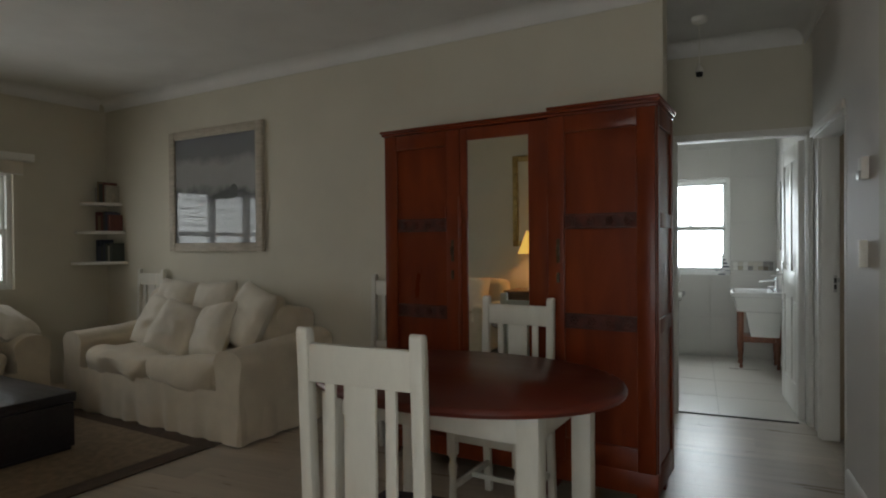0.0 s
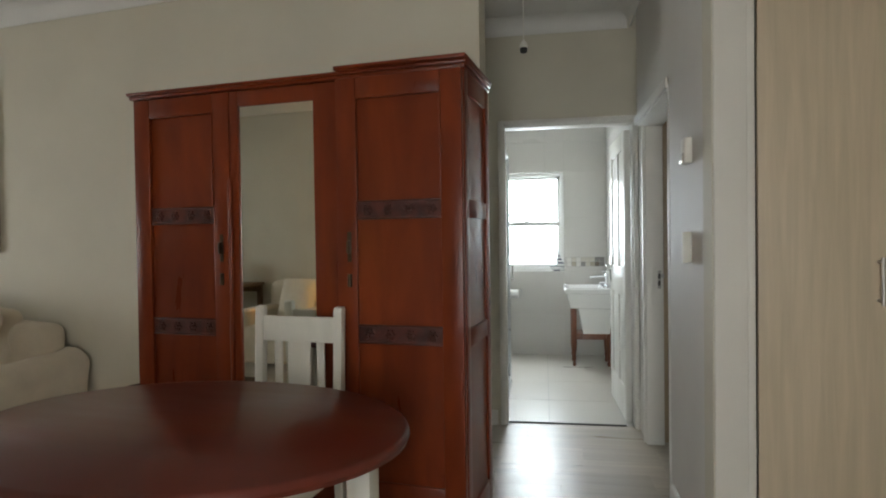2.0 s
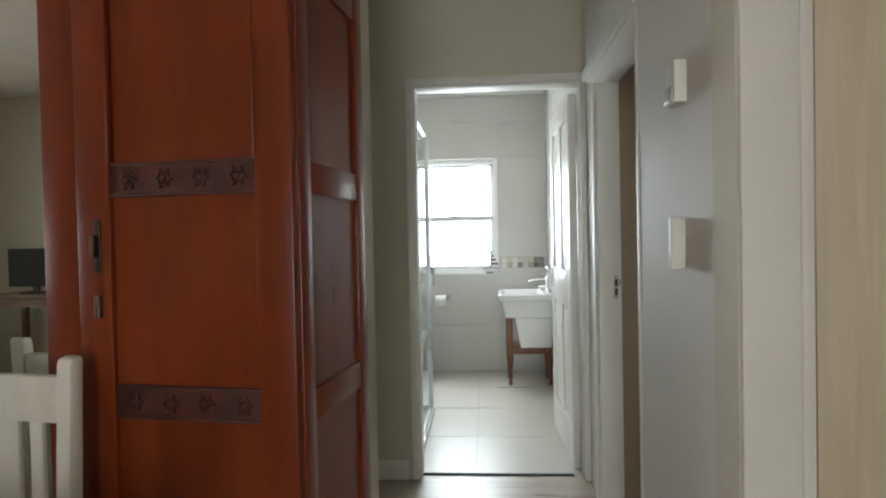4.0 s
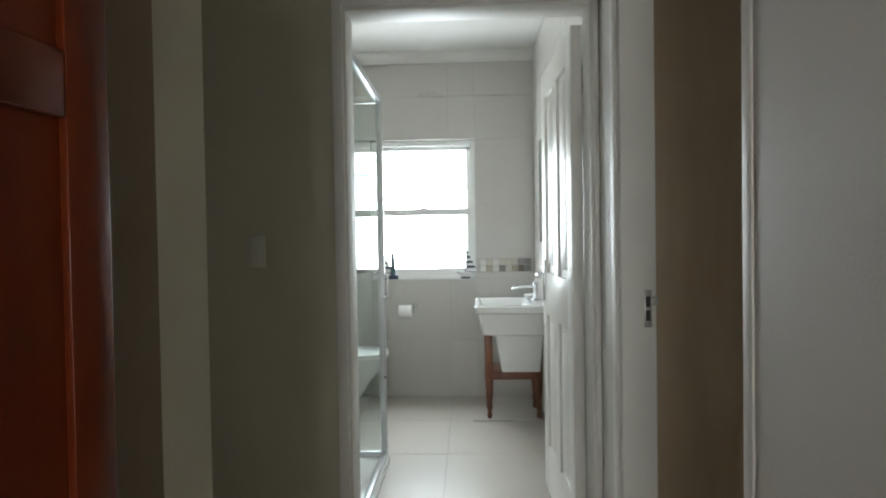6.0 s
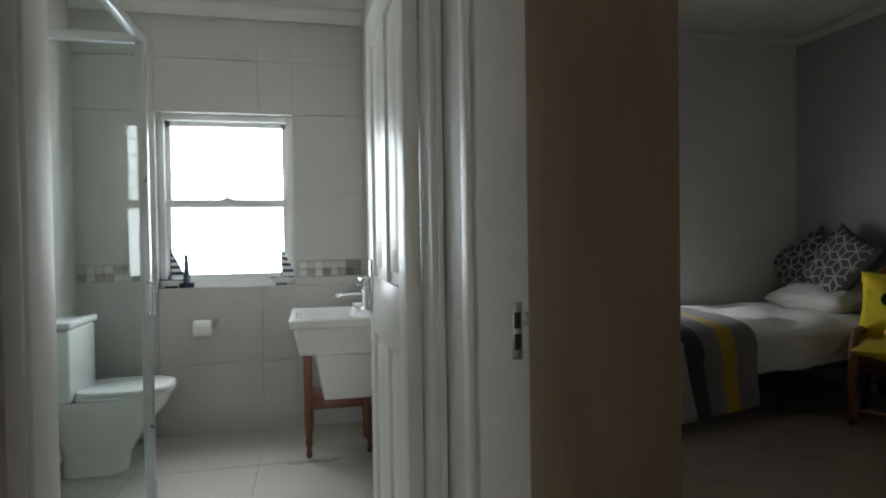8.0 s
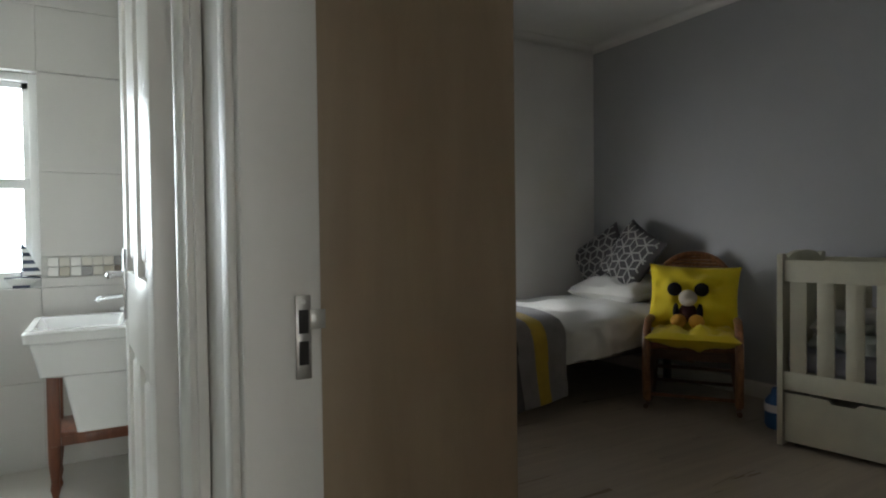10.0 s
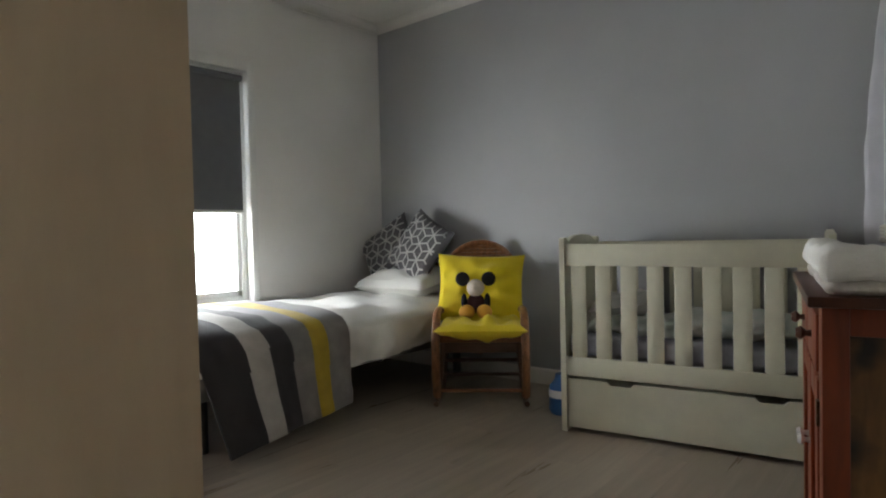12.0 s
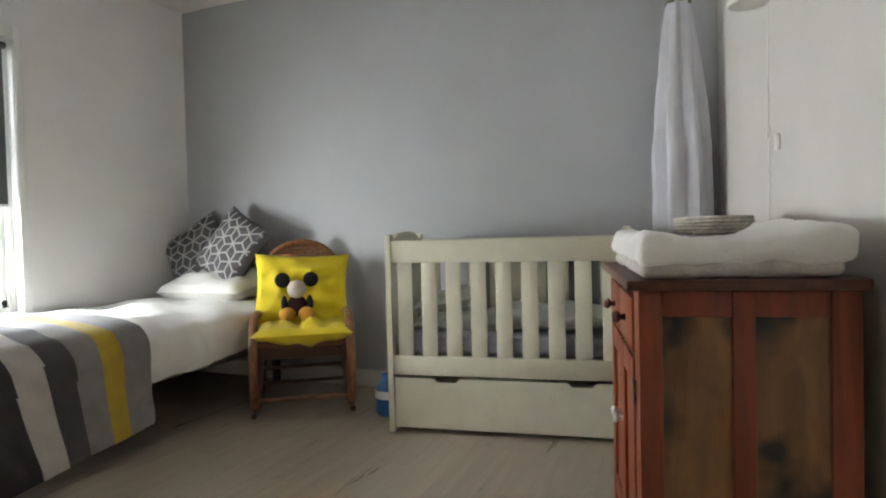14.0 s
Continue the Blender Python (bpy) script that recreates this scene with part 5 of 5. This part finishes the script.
def back_pt(x, h):
    return (x, 0.50 + 0.22 * h / 0.62, 0.39 + h)


hoop = [back_pt(-0.22, 0.0), back_pt(-0.235, 0.2), back_pt(-0.235, 0.38)] + [back_pt(-0.235 * math.cos(a), 0.42 + 0.19 * math.sin(a)) for a in (math.pi * k / 14 for k in range(15))] + [back_pt(0.235, 0.38), back_pt(0.235, 0.2), back_pt(0.22, 0.0)]
part("back_hoop", tube(hoop, 0.02, 12), CANE, rk)
for k in range(24):
    h = 0.03 + k * 0.0238
    half = 0.225 if h < 0.42 else 0.225 * math.sqrt(max(0.02, 1 - ((h - 0.42) / 0.19) ** 2))
    part("cane_strand", tube([back_pt(-half, h), back_pt(half, h)], 0.0121, 6), CANE, rk)
solid("seat_cushion", cushion(0.57, 0.56, 0.13, 22, 0.36, 0.022, 4, 0.06), YELLOW, "bright yellow cotton seat cushion on the rocker", "cushion", MR @ pose(0, 0.25, 0.465, -3, 0, 0))
solid("back_cushion", cushion(0.60, 0.48, 0.13, 22, 0.42, 0.018, 6, 0.08), YELLOW, "bright yellow cotton back cushion on the rocker", "cushion", MR @ pose(0, 0.46, 0.70, 68, 2, 0))

# soft toy: one plain shape
TOY = [material("black_plush", (0.014, 0.013, 0.016), 0.95, scale=20, vary=0.1, bump=0.6, fine=300), material("cream_plush", (0.62, 0.55, 0.46), 0.95, scale=20, vary=0.05, bump=0.5, fine=300),
       material("orange_plush", (0.62, 0.30, 0.03), 0.95, scale=20, vary=0.08, bump=0.5, fine=300), material("maroon_cloth", (0.05, 0.012, 0.016), 0.9, scale=20, vary=0.1, bump=0.4, fine=300)]
toy = join(by_piece(ball(0, 0, 0.08, 0.062, 0.05, 0.075), 3), by_piece(ball(0, 0.0, 0.19, 0.058, 0.052, 0.055), 1), by_piece(ball(0, -0.04, 0.172, 0.05, 0.035, 0.034), 1),
           by_piece(ball(-0.085, 0.02, 0.245, 0.047, 0.016, 0.047), 0), by_piece(ball(0.085, 0.02, 0.245, 0.047, 0.016, 0.047), 0),
           by_piece(ball(-0.055, -0.10, 0.045, 0.05, 0.075, 0.045), 2), by_piece(ball(0.055, -0.10, 0.045, 0.05, 0.075, 0.045), 2), by_piece(ball(-0.075, -0.02, 0.1, 0.02, 0.03, 0.055), 0), by_piece(ball(0.075, -0.02, 0.1, 0.02, 0.03, 0.055), 0))
solid("plush_toy", toy, TOY, "plain plush toy with black ears and orange feet", "soft toy", MR @ pose(-0.03, 0.29, 0.525))

# ---- bedroom: cot ----
MC = pose(3.573, 5.113, 0, 0, 0, -80.5)      # along the cot's front: +x; towards the wall: +y
cot = thing("cot", MC, "cream painted slatted baby cot with a drawer below", "cot")
CL, CD = 1.24, 0.62
part("front_top_rail", box(0.03, CL - 0.03, 0.0, 0.022, 0.885, 1.0, 0.004), CREAM, cot)
part("front_bottom_rail", box(0.03, CL - 0.03, 0.0, 0.022, 0.30, 0.40, 0.004), CREAM, cot)
part("back_top_rail", box(0.03, CL - 0.03, CD - 0.022, CD, 0.885, 1.0, 0.004), CREAM, cot)
part("back_bottom_rail", box(0.03, CL - 0.03, CD - 0.022, CD, 0.30, 0.40, 0.004), CREAM, cot)
NS = 9
for k in range(NS):
    x = 0.060 + k * 0.1292
    for y, z0 in ((0.004, 0.40), (CD - 0.018, 0.40)):
        part("slat", box(x, x + 0.080, y, y + 0.014, z0 - 0.01, 0.89, 0.003), CREAM, cot)
for x in (0.0, CL - 0.028):
    part("end_panel", prism([(-0.008, 0.0), (CD + 0.008, 0.0), (CD + 0.008, 1.03), (CD - 0.03, 1.035), (CD - 0.06, 1.015)] + [(CD / 2 + 0.24 * math.cos(a), 1.0 + 0.05 * math.sin(a)) for a in (math.pi * k / 10 for k in range(11))] + [(0.06, 1.015), (0.03, 1.035), (-0.008, 1.03)], x, x + 0.028, "x"), CREAM, cot)
dw = part("drawer", join(prism([(0.035, 0.025), (CL - 0.035, 0.025), (CL - 0.035, 0.285), (CL - 0.18, 0.285), (CL - 0.2, 0.265), (CL - 0.30, 0.265), (CL - 0.32, 0.285), (0.38, 0.285), (0.36, 0.265), (0.26, 0.265), (0.24, 0.285), (0.035, 0.285)], 0.0, 0.02, "y")), CREAM, cot, "deep drawer with cut-out grips")
part("drawer_box", box(0.05, CL - 0.05, 0.022, CD - 0.05, 0.03, 0.22), CREAM, cot)
MATT = material("pale_blue_mattress_cloth", (0.42, 0.44, 0.52), 0.9, scale=20, vary=0.08, bump=0.3)
part("mattress", box(0.035, CL - 0.035, 0.03, CD - 0.03, 0.40, 0.52, 0.03, 3), MATT, cot, "pale blue cot mattress")
BABY = material("printed_cot_bedding", (0.72, 0.71, 0.67), 0.9, scale=9, vary=0.1, bump=0.4, second=(0.52, 0.60, 0.55))
solid("cot_blanket", moved(soft_box(-0.52, 0.55, -0.24, 0.24, -0.045, 0.045, 0.04, 0.03, 3, 9), pose(0, 0, 0)), BABY, "crumpled pale printed bedding in the cot", "bedding", MC @ pose(CL / 2, CD / 2, 0.565))
solid("cot_pillow", cushion(0.3, 0.4, 0.13, 16, 0.4, 0.012, 8), SHEET, "small white pillow in the cot", "pillow", MC @ pose(0.26, CD / 2, 0.655, 0, -10, 0))

BLUE = material("blue_plastic", (0.03, 0.14, 0.38), 0.4, scale=10, vary=0.08)
bb = thing("blue_container", MC @ pose(-0.10, 0.30, 0), "small blue plastic container on the floor", "container")
part("body", lathe(0, 0, [(0.075, 0), (0.085, 0.02), (0.08, 0.16), (0.05, 0.2), (0.045, 0.23)], 18), BLUE, bb)
part("label", lathe(0, 0, [(0.0855, 0.10), (0.086, 0.145)], 18, False), SAIL, bb, "white band")

# ---- bedroom: chest ----
CHESTRED = material("red_stained_pine", (0.26, 0.048, 0.012), 0.42, scale=5, vary=0.18, bump=0.12, grain=(5, 5, 0.6), fine=50, second=(0.16, 0.032, 0.011))
CHESTTOP = material("dark_stained_pine_top", (0.10, 0.032, 0.015), 0.4, scale=5, vary=0.2, bump=0.12, grain=(0.6, 5, 5), fine=50)
KNOTTY = material("knotty_brown_panel", (0.26, 0.125, 0.042), 0.48, scale=4, vary=0.2, bump=0.12, grain=(4, 4, 0.9), fine=40, second=(0.13, 0.062, 0.022))
nk = KNOTTY.node_tree
vo = nk.nodes.new("ShaderNodeTexNoise")
vo.inputs["Scale"].default_value, vo.inputs["Detail"].default_value = 4.2, 3
kc = nk.nodes.new("ShaderNodeTexCoord")
nk.links.new(kc.outputs["Object"], vo.inputs["Vector"])
kr = nk.nodes.new("ShaderNodeMapRange")
kr.inputs[1].default_value, kr.inputs[2].default_value = 0.52, 0.62
nk.links.new(vo.outputs[0], kr.inputs[0])
kb = nk.nodes["Principled BSDF"].inputs["Base Color"]
src = kb.links[0].from_socket
km = nk.nodes.new("ShaderNodeMix")
km.data_type = "RGBA"
nk.links.new(kr.outputs[0], km.inputs[0])
nk.links.new(src, km.inputs[6])
km.inputs[7].default_value = (0.02, 0.016, 0.013, 1)
nk.links.new(km.outputs[2], kb)
ME = pose(2.319, 3.739, 0, 0, 0, 12)      # front along +x facing +y, the side with two panels faces -x
cs = thing("chest", ME, "old red-stained pine chest with drawers and knotty side panels", "chest")
FW, FD, FH = 0.80, 0.485, 0.885
part("top", box(-0.03, FW + 0.03, -FD - 0.01, 0.03, FH, FH + 0.026, 0.006), CHESTTOP, cs, "dark worn top board")
for y0, y1 in ((-0.054, 0.0), (-FD, -FD + 0.064), (-0.261, -0.211)):
    part("stile", box(0.0, 0.024, y0, y1, 0.0 if y0 != -0.261 else 0.14, FH, 0.003), CHESTRED, cs)
for z0, z1 in ((FH - 0.065, FH), (0.06, 0.14)):
    for y0, y1 in ((-FD + 0.064, -0.261), (-0.211, -0.054)):
        part("rail", box(0.002, 0.022, y0, y1, z0, z1, 0.003), CHESTRED, cs)
for y0, y1 in ((-FD + 0.064, -0.261), (-0.211, -0.054)):
    part("side_panel", box(0.011, 0.018, y0 - 0.01, y1 + 0.01, 0.13, FH - 0.055), KNOTTY, cs, "brown knotty pine panel")
part("carcass", box(0.025, FW, -FD, -0.022, 0.06, FH - 0.002), CHESTTOP, cs)
part("front_stile", box(0.0245, 0.09, -0.021, 0.0, 0.0, FH, 0.003), CHESTRED, cs)
part("front_stile", box(FW - 0.06, FW, -0.021, 0.0, 0.0, FH, 0.003), CHESTRED, cs)
for k, (xa, xb) in enumerate(((0.095, 0.41), (0.415, FW - 0.065))):
    d = part("drawer", box(xa, xb, -0.02, 0.006, FH - 0.17, FH - 0.03, 0.004), CHESTRED, cs)
    part("knob", moved(lathe(0, 0, [(0.01, 0), (0.008, 0.012), (0.019, 0.024), (0.012, 0.036)], 12), pose((xa + xb) / 2, 0.006, FH - 0.10, -90)), CHESTTOP, d)
    d = part("door", join(box(xa, xb, -0.02, -0.006, 0.1, FH - 0.19), box(xa, xa + 0.06, -0.006, 0.004, 0.1, FH - 0.19, 0.003), box(xb - 0.06, xb, -0.006, 0.004, 0.1, FH - 0.19, 0.003),
                          box(xa + 0.06, xb - 0.06, -0.006, 0.003, FH - 0.26, FH - 0.19, 0.003), box(xa + 0.06, xb - 0.06, -0.006, 0.003, 0.1, 0.17, 0.003)), CHESTRED, cs)
    part("knob", moved(lathe(0, 0, [(0.009, 0), (0.007, 0.012), (0.017, 0.022), (0.011, 0.032)], 12), pose(xb - 0.03 if k == 0 else xa + 0.03, 0.004, 0.46, -90)), CERAMIC, d, "white ceramic knob")
for z in (0.2, 0.62):
    part("hinge", box(0.07, 0.098, 0.0, 0.007, z - 0.03, z + 0.03, 0.002), KEYHOLE, cs)

mat_ = thing("changing_mat", ME @ pose(0.35, -0.235, FH + 0.0265), "padded white changing mat with a printed underside", "changing mat")
PRINTED = material("printed_mat_underside", (0.42, 0.38, 0.35), 0.8, scale=38, vary=0.25, bump=0.2, second=(0.62, 0.60, 0.56))
part("underside", soft_box(-0.36, 0.36, -0.215, 0.23, 0.0, 0.045, 0.022, 0.005, 2, 6), PRINTED, mat_, "printed grey and white base")
COVER = material("white_towelling", (0.86, 0.85, 0.81), 0.95, scale=6, vary=0.04, bump=0.5, fine=240, sheen=0.3)
mb = soft_box(-0.375, 0.375, -0.24, 0.24, 0.035, 0.10, 0.03, 0.004, 5, 14)
for v in mb.verts:
    u, w = v.co.x / 0.375, v.co.y / 0.24
    if v.co.z > 0.07:
        v.co.z += 0.03 * math.exp(-((abs(w) - 0.78) / 0.26) ** 2) * (1.25 if w < 0 else 0.7) - 0.012 * (1 - w * w) + 0.012 * noise.noise(Vector((u * 3, w * 5, 1.0)))
    else:
        v.co.z += 0.010 * noise.noise(Vector((u * 6, w * 6, 9.0)))
    v.co.y += 0.006 * noise.noise(Vector((u * 7, v.co.z * 30, 4.0)))
part("cover", mb, COVER, mat_, "white towelling cover pulled over the raised sides")
WICKER = material("whitewashed_wicker", (0.50, 0.46, 0.40), 0.8, scale=30, vary=0.2, bump=0.6, fine=120)
bs = thing("wicker_basket", ME @ pose(0.66, -0.32, 0.032) @ Matrix.Diagonal((1.25, 1.25, 1, 1)), "low whitewashed wicker basket", "basket")
for k in range(5):
    z = FH + 0.10 + k * 0.011
    n = 40
    part("weave", tube([(0.15 * math.cos(2 * math.pi * j / n) * (1 + 0.012 * (-1) ** (j + k)), 0.09 * math.sin(2 * math.pi * j / n) * (1 + 0.012 * (-1) ** (j + k)), z) for j in range(n + 1)], 0.0065, 6), WICKER, bs)
part("base", box(-0.13, 0.13, -0.07, 0.07, FH + 0.09, FH + 0.10, 0.003), WICKER, bs)

# ---- bedroom: net, lamp ----
NET = material("white_muslin", (0.62, 0.62, 0.66), 0.9, scale=10, vary=0.04, bump=0.3, fine=200)
nb = bmesh.new()
rows = []
for i in range(49):
    z = 0.55 + (2.2 - 0.55) * i / 48
    f = min(1.0, (2.2 - z) / 0.75)
    rr = 0.052 + 0.075 * f ** 0.75
    row = []
    for j in range(60):
        a = 2 * math.pi * j / 60
        r = rr * (1 + 0.16 * math.sin(a * 7 + 2 * noise.noise(Vector((z * 2, 0, 0)))) + 0.05 * math.sin(a * 13 + z * 3))
        row.append(nb.verts.new((r * math.cos(a) * 0.75, r * math.sin(a) * 1.02, z)))
    rows.append(row)
for a, b in zip(rows, rows[1:]):
    for j in range(60):
        nb.faces.new((a[j], a[(j + 1) % 60], b[(j + 1) % 60], b[j]))
nt_ = thing("cot_canopy", pose(4.20, 3.69, 0), "gathered white muslin canopy hanging in the corner", "canopy")
part("cloth", nb, NET, nt_)
part("cord", cyl(0, 0, 2.2, H_BED - 0.01, 0.004, n=8), NET, nt_)
part("bow", join(ball(0.0, -0.03, 2.2, 0.02, 0.035, 0.02, 10), ball(0, 0.03, 2.2, 0.02, 0.035, 0.02, 10)), material("green_ribbon", (0.10, 0.16, 0.06), 0.7, scale=20, vary=0.1), nt_, "green ribbon bow")
wl_ = thing("wall_lamp", MS @ pose(-1.0, 0.0, 1.865), "small white wall lamp with a pull cord", "lamp")
part("shade", lathe(0, 0.07, [(0.07, 0.0), (0.075, 0.01), (0.05, 0.10), (0.03, 0.12)], 22), PLASTIC, wl_)
part("arm", tube([(0, 0.0, 0.09), (0, 0.07, 0.11)], 0.01), PLASTIC, wl_)
part("cable", tube([(0.0, 0.006, 0.05), (0.003, 0.006, -0.25), (-0.004, 0.006, -0.55), (0.012, 0.006, -0.9)], 0.0025, 6), PLASTIC, wl_)
part("cord_switch", box(-0.008, 0.008, 0.001, 0.012, -0.50, -0.46, 0.003), PLASTIC, wl_)
hook = thing("wall_hook", MS @ pose(-1.12, 0.0, 1.33), "small white plastic wall plug", "wall plug")
part("body", box(-0.014, 0.014, 0.001, 0.014, -0.03, 0.03, 0.004), PLASTIC, hook)

# ---- tiles and planks, piece by piece ----
def shared(name, me, parent, m):
    ob = new(name, me)
    ob.parent = parent
    ob.matrix_basis = m
    return ob


def clipped_pieces(name, parent, mat, x0, x1, y0, y1, w, d, gap, z, thick, ox=0.0, oy=0.0, stagger=0.0, seed=1, inside=None):
    """Planks or tiles w by d over a rectangle, cut at its edges. Alike pieces share a mesh."""
    made = {}
    rnd = random.Random(seed)
    j = math.floor((y0 - oy) / d)
    while oy + j * d < y1:
        shift = ox + (stagger * j * 0.37 * w) % w
        i = math.floor((x0 - shift) / w)
        ya, yb = max(y0, oy + j * d), min(y1, oy + (j + 1) * d)
        while shift + i * w < x1:
            xa, xb = max(x0, shift + i * w), min(x1, shift + (i + 1) * w)
            if xb - xa > 0.02 and yb - ya > 0.02 and (inside is None or inside((xa + xb) / 2, (ya + yb) / 2)):
                key = (round(xb - xa, 3), round(yb - ya, 3))
                if key not in made:
                    a, b, g, bv = key[0] / 2, key[1] / 2, gap / 2, 0.0003
                    made[key] = mesh_of(name, box(-a + g, a - g, -b + g, b - g, 0, thick, bv, 1), mat)
                shared(name, made[key], parent, Matrix.Translation(((xa + xb) / 2, (ya + yb) / 2, z)))
            i += 1
        j += 1


clipped_pieces("plank", floor, PLANK, -5.9, 0.57, -1.6, 4.36, 1.28, 0.192, 0.0, -0.0135, 0.0135, 0.1, 0.05, 1.0, 3, lambda x, y: y > -1.4 - 0.1 * x and not (x < -1.8 and y > 4.0))
clipped_pieces("plank", floor, PLANK, 0.57, 2.10, -1.8, 2.42, 1.28, 0.192, 0.0, -0.0135, 0.0135, 0.1, 0.05, 1.0, 3)
clipped_pieces("plank", floor_bed, PLANK, 0.57, 4.37, 2.9, 7.30, 1.28, 0.192, 0.0, -0.0135, 0.0135, 0.3, 0.02, 1.0, 4)
clipped_pieces("tile", floor_bath, TILE, -1.12, 0.60, 4.362, 6.86, 0.635, 0.635, 0.004, -0.0055, 0.0055, -0.05, 4.967)
structure("threshold_bath", box(-0.345, 0.465, 4.345, 4.372, 0.0002, 0.006, 0.002), DARK, "dark metal threshold strip", "threshold")

wall_n = bpy.data.objects["wall_bath_north"]
wall_w = bpy.data.objects["wall_bath_east"]
cols = (-1.12, -0.67, -0.06, 0.146, 0.60)
MOSAIC = [material("mosaic_" + n, c, 0.25, scale=10, vary=0.1, bump=0.02) for n, c in (("cream", (0.55, 0.52, 0.45)), ("grey", (0.25, 0.24, 0.23)), ("brown", (0.17, 0.14, 0.11)), ("sand", (0.40, 0.36, 0.28)), ("white", (0.66, 0.65, 0.61)))]
levels = [0.0, 0.44, 0.915, 0.965, 1.072, 1.5, 2.0, 2.33, H_BATH]
for za, zb in zip(levels, levels[1:]):
    if za == 0.965:
        continue
    for xa, xb in zip(cols, cols[1:]):
        if za >= 0.915 and zb <= 2.0 and xa >= -0.67 and xb <= 0.146:
            continue
        shared("tile", mesh_of("tile", box(xa + 0.0012, xb - 0.0012, -0.008, 0, za + 0.0012, zb - 0.0012, 0.0012, 1), WTILE), wall_n, Matrix.Translation((0, 6.8598, 0)))
for za, zb in zip(levels, levels[1:]):
    if za == 0.965:
        continue
    for ya, yb in ((4.43, 4.85), (4.85, 5.45), (5.45, 6.05), (6.05, 6.65), (6.65, 6.85)):
        shared("tile", mesh_of("tile", box(-0.003, 0, ya + 0.0012, yb - 0.0012, za + 0.0012, zb - 0.0012, 0.001, 1), WTILE), wall_w, Matrix.Translation((0.5998, 0, 0)))
rnd = random.Random(11)
chips = {m.name: mesh_of("mosaic_tile", box(-0.0235, 0.0235, -0.009, 0, -0.0235, 0.0235, 0.002, 1), m) for m in MOSAIC}
for r in range(2):
    for k in range(34):
        x = -1.09 + k * 0.0495
        if -0.70 < x < 0.172:
            continue
        shared("mosaic_tile", chips[rnd.choice(MOSAIC).name], wall_n, Matrix.Translation((x, 6.8598, 0.994 + r * 0.0495)))
